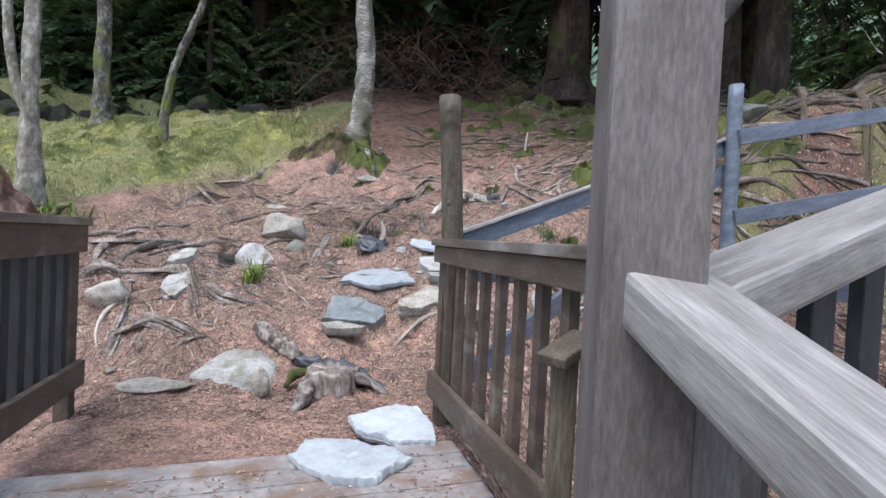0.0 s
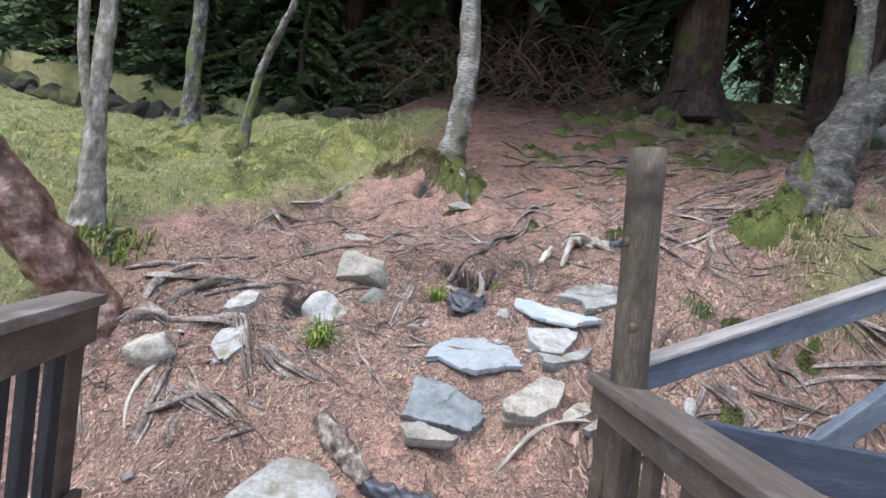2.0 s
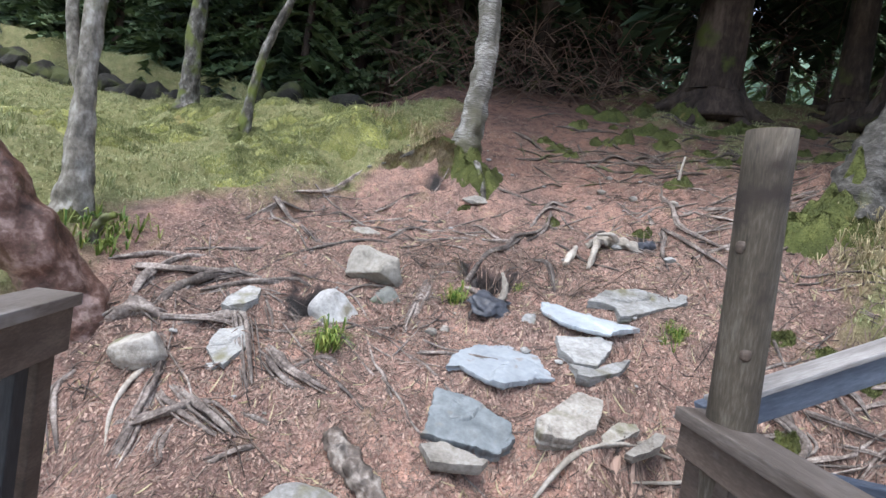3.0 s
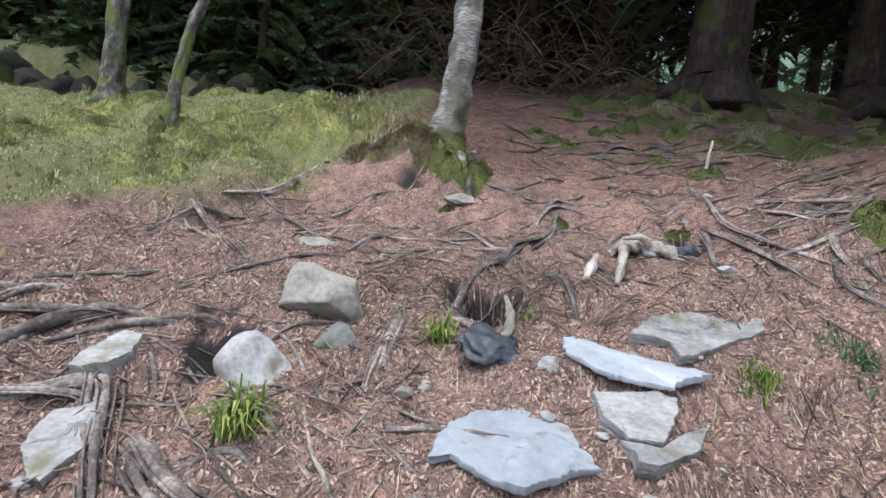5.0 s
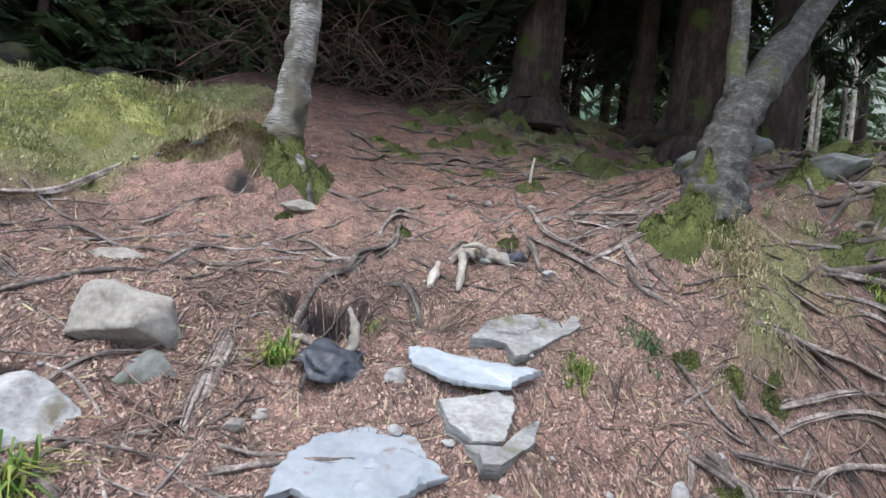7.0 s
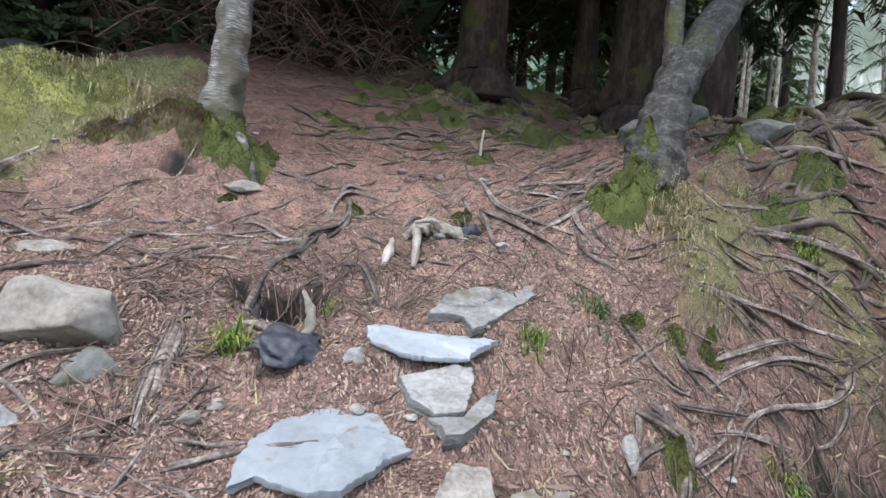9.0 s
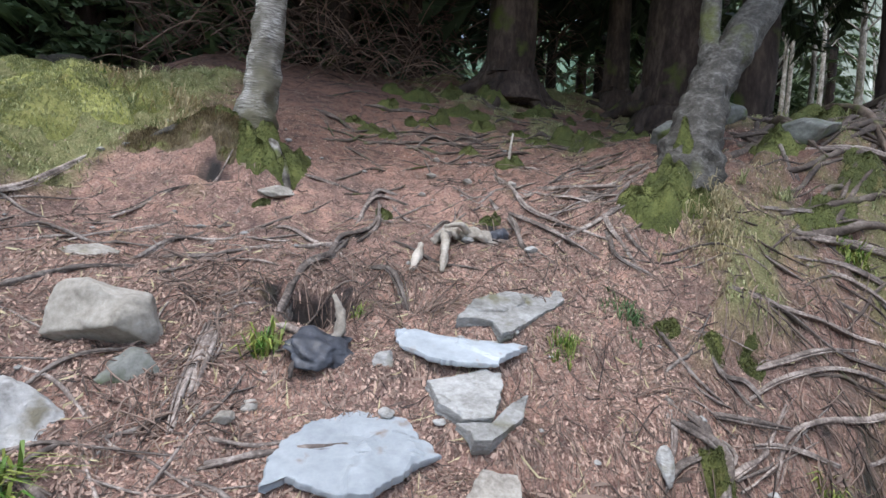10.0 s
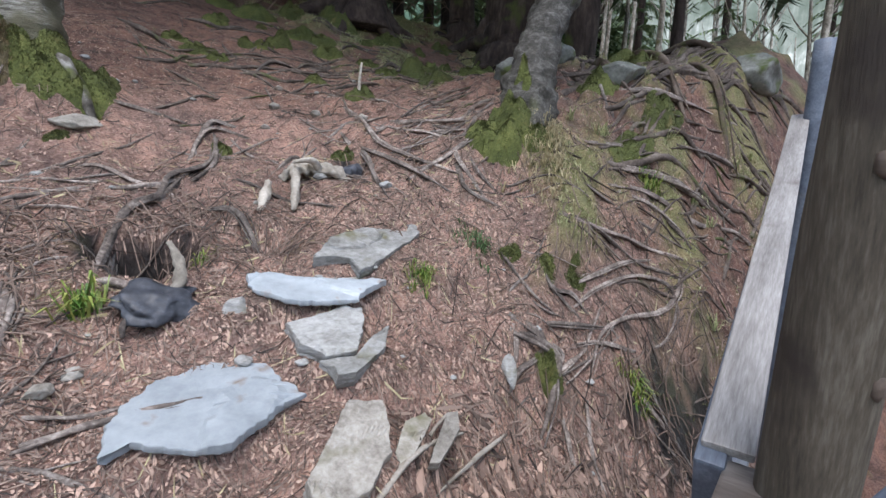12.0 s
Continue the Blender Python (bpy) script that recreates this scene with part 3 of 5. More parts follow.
# deck of the bridge, and the ramp that climbs to it
deck = thing("bridge_deck", "worn grey wet timber deck of a footbridge", "bridge deck", kind="structure", spot=(0.2, 1.2, -0.1))
for k in range(26):
    s = 2.45 - k * 0.15
    c = Vector((-0.17, 3.09, 0)) - ALONG * (3.15 - s)
    z = -0.05 - 0.42 * float(ramp(1.55, -0.3, c.y))
    if c.y > 2.75:
        continue
    a, b = c - OUT * 1.06, c + OUT * 1.06
    a.z = b.z = z
    part("plank", plank_shape(a, b, 0.142, 0.045, 0.005), DECK, deck, smooth=False)

# ---- newel and handrails of the steps ----
steps_rail = thing("stair_railing", "weathered grey timber newel post with sloping handrails", "railing", spot=(1.2, 0.85, -0.5))
NEWEL = (1.125, 0.88)
part("newel_post", plank_shape((*NEWEL, -0.6), (*NEWEL, 1.9), 0.15, 0.15, 0.012, up=(0.2, 1, 0)), GREY_WOOD, steps_rail, "silver-grey square newel post", False)
part("handrail", plank_shape((1.14, 0.86, 1.035), (1.25, 0.02, 0.7), 0.15, 0.08, 0.012), NEAR_RAIL, steps_rail, "bleached flat handrail with a dark knot", False)
part("handrail", plank_shape((1.17, 0.9, 0.985), (2.6, 1.5, 1.42), 0.18, 0.085, 0.012), SIDE_RAIL, steps_rail, "bleached flat handrail", False)
for k in range(5):
    u = 0.12 + 0.16 * k
    x, y = 1.17 + 0.1 * u / 0.85, 0.88 - u
    part("baluster", plank_shape((x + 0.01, y, -0.7), (x + 0.01, y, 0.96 - 0.42 * u), 0.1, 0.03, 0.004, up=(1, 0.1, 0)), GREY_WOOD, steps_rail, smooth=False)
for k in range(7):
    u = 0.22 + 0.2 * k
    x, y = 1.2 + 0.92 * u, 0.9 + 0.39 * u
    # darkness under the rail is put into the baluster colour
    part("baluster", plank_shape((x, y, -0.7), (x, y, 0.95 + 0.28 * u), 0.09, 0.03, 0.004, up=(-0.4, 0.92, 0)), SHADED_WOOD, steps_rail, smooth=False)
for x, y, h, k in ((1.222, 0.3, 0.848, 0.02), (1.15, 0.62, 0.977, 0.011)):
    bm = stone_shape(k, k * 1.3, 0.006, 77, 0, 0.2, 2)
    bmesh.ops.transform(bm, matrix=pose(x, y, h, 21, 0, 8), verts=bm.verts)
    part("knot", bm, BROWN_WOOD, steps_rail, "dark knot in the handrail")
short_post = thing("short_post", "short mossy timber post with a sloped cap board", "post", spot=(1.0, 0.95, -0.5))
part("shaft", plank_shape((1.05, 1.0, -0.6), (1.05, 1.0, 0.9), 0.045, 0.045, 0.005, up=(0.2, 1, 0)), POST_WOOD, short_post, smooth=False)
part("cap_board", plank_shape((1.01, 0.96, 0.89), (1.1, 1.03, 0.925), 0.06, 0.02, 0.004), POST_WOOD, short_post, smooth=False)


# ---- fence beside the path ----
def fence_post(x, y, low, top, r, mat, parent, lean=(0, 0)):
    pts = [(x + lean[0] * (z - 1.1), y + lean[1] * (z - 1.1), z) for z in (low, (low + top) / 2, top)]
    v, f = tube(pts, [r * 1.03, r, r, r, r * 0.97], 20, 12, 0.025, 3)
    return part("post", (v, f), mat, parent)


fence = thing("fence", "weathered post-and-rail fence painted blue-grey", "fence", spot=(0.97, 3.03, 0))
fence_post(0.979, 3.019, -0.5, 1.955, 0.066, POST_WOOD, fence, (-0.074, -0.061))["label"] = "round unpainted grey timber post with cracks"
for z, a in ((0.86, 3.9), (1.32, 4.4), (1.62, 3.6), (0.62, 4.7)):
    bm = stone_shape(0.016, 0.006, 0.022, 51, 0, 0.3, 2)
    bmesh.ops.transform(bm, matrix=pose(0.979 - 0.074 * (z - 1.1) + 0.064 * math.cos(a), 3.019 - 0.061 * (z - 1.1) + 0.064 * math.sin(a), z, 0, 0, math.degrees(a) + 90), verts=bm.verts)
    part("knot", bm, BROWN_WOOD, fence, "dark knot in the post")
fence_post(3.2, 3.72, -0.6, 2.42, 0.055, BLUE_WOOD, fence)
part("rail", plank_shape((0.96, 3.15, 1.05), (3.26, 3.82, 1.98), 0.05, 0.12), BLUE_WOOD, fence, "sloping rail with a bleached top edge", False)
part("rail_cap", plank_shape((0.975, 3.13, 1.122), (3.27, 3.81, 2.052), 0.085, 0.02), RAIL_WOOD, fence, "bleached silver-grey top board", False)
part("brace", plank_shape((1.06, 3.17, 0.16), (3.2, 3.8, 1.76), 0.05, 0.12), BLUE_WOOD, fence, smooth=False)
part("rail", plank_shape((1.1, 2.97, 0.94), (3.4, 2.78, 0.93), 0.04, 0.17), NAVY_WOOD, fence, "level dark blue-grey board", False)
part("rail", plank_shape((3.2, 3.66, 2.0), (6.2, 4.15, 2.7), 0.04, 0.12), BLUE_WOOD, fence, smooth=False)
part("rail", plank_shape((3.2, 3.66, 1.38), (6.2, 4.15, 2.0), 0.04, 0.12), BLUE_WOOD, fence, smooth=False)
fence_post(6.2, 4.2, -0.3, 3.0, 0.055, BLUE_WOOD, fence)


# ---- stones ----
def stone(name, label, x, y, r, z=None, turn=0, tilt=(0, 0), mat=STONE, seed=1, facets=7, group=""):
    bm = stone_shape(*r, seed, facets)
    ob = part(name, bm, mat)
    zz = (at(x, y) + r[2] * 0.45) if z is None else z
    ob.matrix_basis = pose(x, y, zz, tilt[0], tilt[1], turn)
    return tagged(ob, label, "stone", group)


def slab(label, x, y, z, outline, thick, tilt=(0, 0), turn=0, mat=SLATE, seed=1, group="stepping stones"):
    ob = part("flagstone", slab_shape(outline, thick, seed), mat, smooth=False)
    ob.matrix_basis = pose(x, y, z, tilt[0], tilt[1], turn)
    return tagged(ob, label, "stone", group)


boulder = part("boulder", stone_shape(0.285, 0.24, 0.215, 33, 9, 0.14, 5, (((-0.1, -0.75, -0.85), 0.55),)), BOULDER)
boulder.matrix_basis = pose(-0.67, 5.42, 1.1, 0, 14, 6)
tagged(boulder, "smooth tan boulder with a shaded flat underside on the bank", "stone")
stone("white_rock", "pale whitish rock half buried beside rushes", -0.84, 4.95, (0.2, 0.17, 0.17), 0.8, 20, (0, 0), WHITE_STONE, 5, 6)
stone("rock", "mossy rock wedged under the tan boulder", -0.55, 5.2, (0.26, 0.13, 0.17), 0.84, 10, (0, 0), ROCK, 37, 10, "rocks on the bank")
stone("rock", "grey rock under exposed roots", -1.85, 4.28, (0.17, 0.15, 0.14), None, 0, (0, 0), STONE, 12, 7, "rocks on the bank")
stone("rock", "broad pale rounded stone set in the path", -0.5, 3.6, (0.31, 0.27, 0.13), 0.03, 10, (20, 0), STONE_PALE, 14, 3, "rocks on the bank")
stone("rock", "long flat tan stone lying on the soil", -0.93, 3.36, (0.25, 0.1, 0.045), 0.02, 8, (8, 0), STONE, 15, 6, "rocks on the bank")
stone("rock", "small pointed stone beside the path", -0.26, 3.36, (0.07, 0.07, 0.12), 0.05, 0, (0, 0), STONE, 16, 7, "rocks on the bank")
stone("rock", "small grey angular stone in the soil", 0.62, 5.18, (0.1, 0.07, 0.08), 0.92, 20, (0, 0), STONE_PALE, 23, 8, "rocks on the bank")
stone("rock", "flat tan stone beside the path", -0.02, 7.02, (0.16, 0.12, 0.05), None, 10, (20, 0), STONE, 26, 6, "rocks on the bank")
stone("rock", "flat grey stone sunk in the soil", -1.02, 6.12, (0.15, 0.1, 0.04), None, 10, (20, 0), STONE, 27, 6, "rocks on the bank")
stone("rock", "small white upright stone under a root", 1.93, 4.62, (0.045, 0.04, 0.1), None, 0, (-20, 8), STONE_PALE, 28, 7, "rocks on the bank")
stone("rock", "large mossy boulder under the tree roots", 4.75, 7.0, (0.34, 0.28, 0.2), at(4.75, 7.0) - 0.02, 20, (0, 0), ROCK, 30, 22, "mossy boulders")
stone("rock", "large mossy boulder under the tree roots", 4.15, 7.05, (0.28, 0.26, 0.2), at(4.15, 7.05) + 0.02, -20, (0, 0), ROCK, 31, 14, "mossy boulders")
stone("rock", "mossy rock between roots on the bank", 5.0, 6.2, (0.35, 0.3, 0.2), at(5.0, 6.2), 60, (0, 0), ROCK, 36, 14, "mossy boulders")
stone("rock", "large mossy boulder on the far slope", 7.7, 5.85, (0.6, 0.45, 0.3), at(7.7, 5.85) - 0.05, 40, (0, 0), ROCK, 32, 8, "mossy boulders")

r = random.Random(8)
for k in range(26):
    x = -11.5 + 0.34 * k + 0.2 * r.random()
    y = 11.05 - 0.15 * r.random() - 0.9 * float(fbm(x, 11.1, 1.6, 3))
    stone("rock", "bank rock behind the moss, overhang shade painted into its colour", x, y, (0.3 + 0.5 * r.random() ** 2, 0.3, 0.22 + 0.4 * r.random()), at(x, y) + 0.1, 90 * r.random(), (8, 40 * r.random() - 20), SHADED_ROCK, 600 + k, 12, "rocks of the dark bank")
# dark chunk added to give the hollow its shadow
stone("rock", "stump fragment painted dark for the shaded hollow beside a bleached root", 1.74, 6.3, (0.14, 0.08, 0.09), None, 20, (30, 0), CHARRED, 38, 12, "rocks on the bank")
slab("pale blue-grey flagstone with a chipped front edge", 0.38, 4.7, 0.695,
     [(-0.34, -0.13), (-0.3, 0.02), (-0.24, 0.13), (-0.13, 0.21), (0.01, 0.28), (0.19, 0.26), (0.29, 0.21), (0.32, 0.11), (0.36, -0.04), (0.26, -0.08), (0.16, -0.16), (0.07, -0.22), (-0.06, -0.2), (-0.17, -0.14), (-0.26, -0.08)], 0.045, (16, 0), 0, SLATE, 1)
slab("blue-grey slate step in the soil", 0.27, 4.29, 0.45, [(-0.25, 0.21), (-0.28, -0.16), (0.16, -0.2), (0.23, -0.1), (0.22, 0.04), (-0.09, 0.21)], 0.12, (24, 0), 0, SLATE_BLUE, 2)
slab("thin tan slab under the slate step", 0.18, 4.04, 0.34, [(-0.19, 0.04), (-0.11, -0.09), (0.16, -0.05), (0.2, 0.01), (-0.06, 0.1)], 0.05, (14, 0), 0, STONE, 3)
slab("tan angular flagstone beside the path", 0.84, 4.34, 0.57, [(-0.21, -0.07), (-0.21, -0.2), (-0.02, -0.19), (0.13, -0.07), (0.21, 0.18), (0.08, 0.24)], 0.12, (22, 0), 0, STONE, 4)
slab("long pale blue-grey slate step", 0.97, 5.18, 1.035, [(-0.29, 0.16), (-0.29, 0.01), (-0.19, -0.08), (-0.11, -0.18), (0.19, -0.21), (0.27, -0.14), (0.44, -0.06), (0.35, 0.0), (0.0, 0.08), (-0.16, 0.18)], 0.035, (15, 0), 0, SLATE, 5)
slab("layered grey stone tilted against the bank", 0.96, 4.88, 0.86, [(-0.17, 0.1), (-0.11, 0.11), (0.12, 0.15), (0.24, 0.14), (0.15, -0.05), (0.08, -0.15), (-0.07, -0.14), (-0.17, -0.06)], 0.1, (28, 0), 0, STONE_PALE, 6)
slab("grey-green flat stone below the tilted one", 1.05, 4.74, 0.77, [(-0.18, 0.02), (-0.02, 0.0), (0.15, 0.14), (0.24, 0.16), (0.15, 0.02), (-0.07, -0.12), (-0.16, -0.12)], 0.07, (20, 0), 0, STONE_PALE, 7)
slab("layered tan stone embedded in the bank", 1.42, 5.37, 1.2, [(-0.37, -0.08), (-0.23, 0.09), (-0.02, 0.19), (0.46, 0.23), (0.43, 0.12), (0.21, -0.02), (-0.09, -0.21), (-0.15, -0.22), (-0.18, -0.12), (-0.27, -0.09)], 0.1, (25, 0), 0, STONE_PALE, 12)
slab("small pale flat stone under the layered one", 1.22, 5.17, at(1.22, 5.17) + 0.02, [(-0.14, 0.05), (-0.1, -0.06), (0.05, -0.08), (0.14, -0.02), (0.06, 0.06)], 0.05, (22, 0), 0, STONE_PALE, 15)
slab("rough tan flagstone low on the path", 1.13, 4.38, 0.5, [(-0.12, -0.05), (-0.12, -0.12), (-0.04, -0.08), (0.14, 0.06), (0.12, 0.1), (0.01, 0.09)], 0.06, (22, 0), 0, STONE, 8)
slab("small tan flagstone beside a dead stick", 1.3, 4.36, 0.475, [(-0.16, -0.1), (-0.11, -0.11), (0.07, 0.0), (0.13, 0.1), (0.07, 0.11)], 0.06, (22, 0), 0, STONE, 9)
slab("flat grey flagstone at the end of the bridge", 0.45, 2.44, 0.01, [(-0.26, 0.01), (-0.01, -0.22), (0.18, -0.19), (0.35, 0.02), (-0.04, 0.21), (-0.22, 0.16)], 0.05, (2, 0), 0, SLATE, 10)
slab("cracked grey flagstone at the end of the bridge", 0.71, 2.86, 0.02, [(-0.31, 0.06), (-0.18, -0.13), (0.0, -0.2), (0.2, -0.19), (0.2, 0.0), (0.12, 0.2), (-0.03, 0.27)], 0.06, (4, 0), 0, SLATE, 11)
slab("pale angular rock among the roots", -1.5, 4.83, 0.83, [(-0.1, -0.14), (0.06, -0.13), (0.11, -0.02), (0.06, 0.12), (-0.04, 0.14), (-0.09, 0.02)], 0.12, (25, 0), 0, STONE_PALE, 13, "rocks on the bank")
slab("pale layered rock among the roots", -1.36, 4.43, 0.58, [(-0.13, -0.05), (0.0, -0.16), (0.06, -0.17), (0.11, 0.02), (0.01, 0.18), (-0.12, 0.11)], 0.12, (30, 0), 0, STONE_PALE, 14, "rocks on the bank")


# ---- trees ----
def tree(name, label, parts, mat, spot, twigs=0, category="tree"):
    root = thing(name, label, category, spot=spot)
    for k, (pname, pts, radii, sides) in enumerate(parts):
        part(pname, tube(pts, radii, sides * 2, 14, 0.13, k + len(name), True, 0.09), mat, root)
    return root


bz = at(-0.22, 7.75) - 0.08
birch = tree("birch_tree", "white-barked birch with a mossy foot and dark bands", [
    ("trunk", [(-0.32, 7.6, bz - 0.25), (-0.27, 7.62, bz + 0.2), (-0.22, 7.66, bz + 0.75), (-0.2, 7.7, bz + 1.6), (-0.28, 7.75, bz + 2.6), (-0.2, 7.8, bz + 4.4), (-0.35, 7.8, bz + 7.0)], [0.26, 0.19, 0.15, 0.138, 0.125, 0.1, 0.05], 18),
    ("limb", [(-0.22, 7.8, bz + 4.2), (0.5, 7.6, bz + 5.4), (1.2, 7.4, bz + 6.4)], [0.05, 0.035, 0.015], 8),
    ("limb", [(-0.25, 7.8, bz + 4.8), (-1.0, 7.9, bz + 6.0), (-1.5, 7.7, bz + 7.0)], [0.045, 0.03, 0.012], 8),
], BIRCH, (-0.25, 7.65, bz))
part("root", tube([(-0.35, 7.55, bz + 0.1), (-0.6, 7.5, bz + 0.02), (-0.85, 7.45, at(-0.85, 7.45) + 0.02), (-1.2, 7.5, at(-1.2, 7.5) - 0.03)], [0.1, 0.06, 0.04, 0.02], 10, 6, 0.4, 3), BARK, birch, "mossy grey root")
part("root", tube([(-0.2, 7.5, bz + 0.05), (-0.05, 7.35, at(-0.05, 7.35) + 0.05), (0.1, 7.15, at(0.1, 7.15) - 0.02)], [0.1, 0.06, 0.025], 10, 6, 0.4, 4), BARK, birch, "mossy grey root")

lz = at(-3.1, 5.0)
tree("birch_tree", "pale slim birch with twin stems and a mossy foot", [
    ("trunk", [(-3.1, 5.0, lz - 0.15), (-3.1, 5.0, lz + 0.35), (-3.16, 5.05, lz + 1.0), (-3.2, 5.1, lz + 2.0), (-3.2, 5.2, lz + 5.0)], [0.16, 0.1, 0.075, 0.07, 0.04], 12),
    ("stem", [(-3.17, 5.05, lz + 0.9), (-3.35, 5.1, lz + 1.3), (-3.5, 5.15, lz + 2.2), (-3.6, 5.2, lz + 4.5)], [0.05, 0.045, 0.04, 0.02], 10),
], PALE_BARK, (-3.1, 5.0, lz))

sz = at(-2.72, 4.85)
tagged(part("root_stub", tube([(-2.78, 4.88, sz - 0.05), (-2.76, 4.86, sz + 0.1), (-2.7, 4.85, sz + 0.2), (-2.6, 4.85, sz + 0.25)], [0.04, 0.032, 0.03, 0.022], 14, 7, 0.25, 61, True, 0.15), BARK), "crooked mossy stub standing beside the birch foot", "dead wood")

tz = at(-3.25, 7.6)
tree("thin_tree", "thin crooked pale tree leaning over the moss", [
    ("trunk", [(-3.25, 7.6, tz - 0.1), (-3.22, 7.6, tz + 0.5), (-3.1, 7.6, tz + 1.2), (-2.85, 7.62, tz + 1.9), (-2.7, 7.65, tz + 2.4), (-2.3, 7.7, tz + 4.5)], [0.1, 0.06, 0.055, 0.05, 0.04, 0.02], 10),
], BARK, (-3.25, 7.6, tz))

dz = at(-5.0, 8.9)
tree("dark_tree", "slender dark-barked tree standing in the moss", [
    ("trunk", [(-5.0, 8.9, dz - 0.2), (-5.0, 8.9, dz + 0.3), (-5.02, 8.9, dz + 1.2), (-5.05, 8.95, dz + 5)], [0.26, 0.15, 0.125, 0.08], 12),
], BARK, (-5.0, 8.9, dz))

nz = at(-2.35, 4.45)
tree("leaning_tree", "thick reddish-barked tree leaning over the railing", [
    ("trunk", [(-2.34, 4.5, nz - 0.3), (-2.48, 4.38, nz + 0.1), (-2.68, 4.1, nz + 0.62), (-3.02, 3.85, nz + 1.25), (-3.45, 3.6, nz + 2.05), (-4.3, 3.2, nz + 3.6)], [0.23, 0.2, 0.18, 0.17, 0.15, 0.1], 16),
    ("burl", [(-2.6, 4.12, nz + 0.62), (-2.66, 4.0, nz + 0.72), (-2.72, 3.93, nz + 0.8)], [0.03, 0.07, 0.02], 10),
], RED_BARK, (-2.3, 4.35, nz))

rz = at(3.35, 6.15)
tree("forked_tree", "leaning forked grey tree with a mossy foot", [
    ("trunk", [(3.3, 6.05, rz - 0.6), (3.45, 6.12, rz + 0.0), (3.64, 6.2, rz + 0.5), (3.93, 6.3, rz + 1.0), (4.55, 6.45, rz + 1.75), (5.9, 6.7, rz + 3.4)], [0.38, 0.28, 0.215, 0.19, 0.165, 0.11], 18),
    ("stem", [(3.86, 6.28, rz + 0.9), (3.8, 6.3, rz + 1.25), (3.82, 6.32, rz + 2.0), (4.0, 6.4, rz + 4.0)], [0.11, 0.09, 0.08, 0.04], 12),
], LICHEN_BARK, (3.3, 6.1, rz))


def bough(r, start, out, length, droop, count, wide=0.05):
    """One drooping conifer branch: flat needle sprays along a line."""
    u = np.sort(r.random(count)) ** 0.8
    side = np.array([-out[1], out[0], 0.0])
    p = start + out * (u * length)[:, None] + np.array([0, 0, 1.0]) * (-(droop * u * u * length))[:, None]
    s = np.where(r.random(count) < 0.5, -1.0, 1.0)
    reach = (0.1 + 0.32 * (1 - u)) * length * 0.6 * (0.5 + r.random(count))
    d = side * s[:, None] * 0.8 + out * 0.5 + np.stack([np.zeros(count), np.zeros(count), -0.25 - 0.6 * r.random(count)], 1)
    tip = p + d * reach[:, None]
    q = out * wide + np.zeros((count, 3))
    q[:, 2] = (r.random(count) - 0.5) * wide
    return np.stack([p - q, p + q, tip + q * 0.3], 1).reshape(-1, 3)


def spruce(x, y, r0, tall, low, seed, label, crown=NEEDLES, flare=1.5, reach=2.2, roots=5, boughs=46, spray=34, wide=0.085):
    r = np.random.default_rng(seed)
    z = at(x, y)
    root = thing("spruce_tree", label, "tree", "spruces of the wood", spot=(x, y, z))
    lean = (r.random(2) - 0.5) * 0.3
    pts = [(x, y, z - 0.3), (x, y, z + 0.25), (x + lean[0] * 0.1, y, z + 0.9), (x + lean[0] * 0.4, y + lean[1] * 0.4, z + tall * 0.45), (x + lean[0], y + lean[1], z + tall)]
    part("trunk", tube(pts, [r0 * flare, r0 * 1.2, r0, r0 * 0.75, 0.04], 18, 6, 0.1, seed), SPRUCE, root)
    for k in range(roots):
        a = 6.283 * (k + r.random() * 0.7) / roots
        line = []
        for s, h in ((0.3, 0.6), (0.9, 0.28), (1.5, 0.08), (2.2, 0.0), (3.0, -0.1)):
            a2 = a + (r.random() - 0.5) * 0.3 * s
            px, py = x + math.cos(a2) * r0 * s, y + math.sin(a2) * r0 * s
            line.append((px, py, at(px, py) + h * 1.2 * r0 / 0.4))
        part("root", tube(line, [r0 * 0.46, r0 * 0.36, r0 * 0.24, r0 * 0.13, r0 * 0.05], 12, 6, 0.15, seed + k, True, 0.12), SPRUCE, root)
    if crown:
        tris = []
        for k in range(boughs):
            u = k / boughs
            h = z + low + (tall - low) * u ** 1.1
            a = r.random() * 6.283
            l = reach * (1 - 0.85 * u) * (0.7 + 0.5 * r.random())
            out = np.array([math.cos(a), math.sin(a), 0.0])
            tris.append(bough(r, np.array([x + lean[0] * u, y, h]), out, l, 0.3 + 0.4 * r.random(), spray, wide))
        v = np.concatenate(tris)
        f = np.arange(len(v)).reshape(-1, 3).tolist()
        part("crown", (v.tolist(), f), crown, root, "dark drooping needle boughs", False)
    return root


BIG = "massive dark spruce trunk with buttress roots"
# crowns start above the view, thickened to shade the wood's floor
spruce(4.2, 11.6, 0.5, 18, 6.6, 11, BIG, flare=1.7, reach=6.6, roots=8, boughs=330, spray=120, wide=0.2)
spruce(6.75, 11.5, 0.27, 17, 6.6, 12, BIG, reach=6.0, roots=7, boughs=200, spray=100, wide=0.2)
spruce(6.95, 10.1, 0.55, 17, 6.6, 13, BIG, flare=1.9, reach=6.2, roots=9, boughs=260, spray=110, wide=0.2)
spruce(6.95, 8.35, 0.26, 16, 5.6, 14, BIG, flare=1.8, reach=5.4, roots=8, boughs=200, spray=100, wide=0.2)
spruce(9.2, 12.0, 0.4, 16, 3.0, 15, BIG, reach=4.0)
r = np.random.default_rng(5)
FAR = "dark spruce with dense drooping boughs"
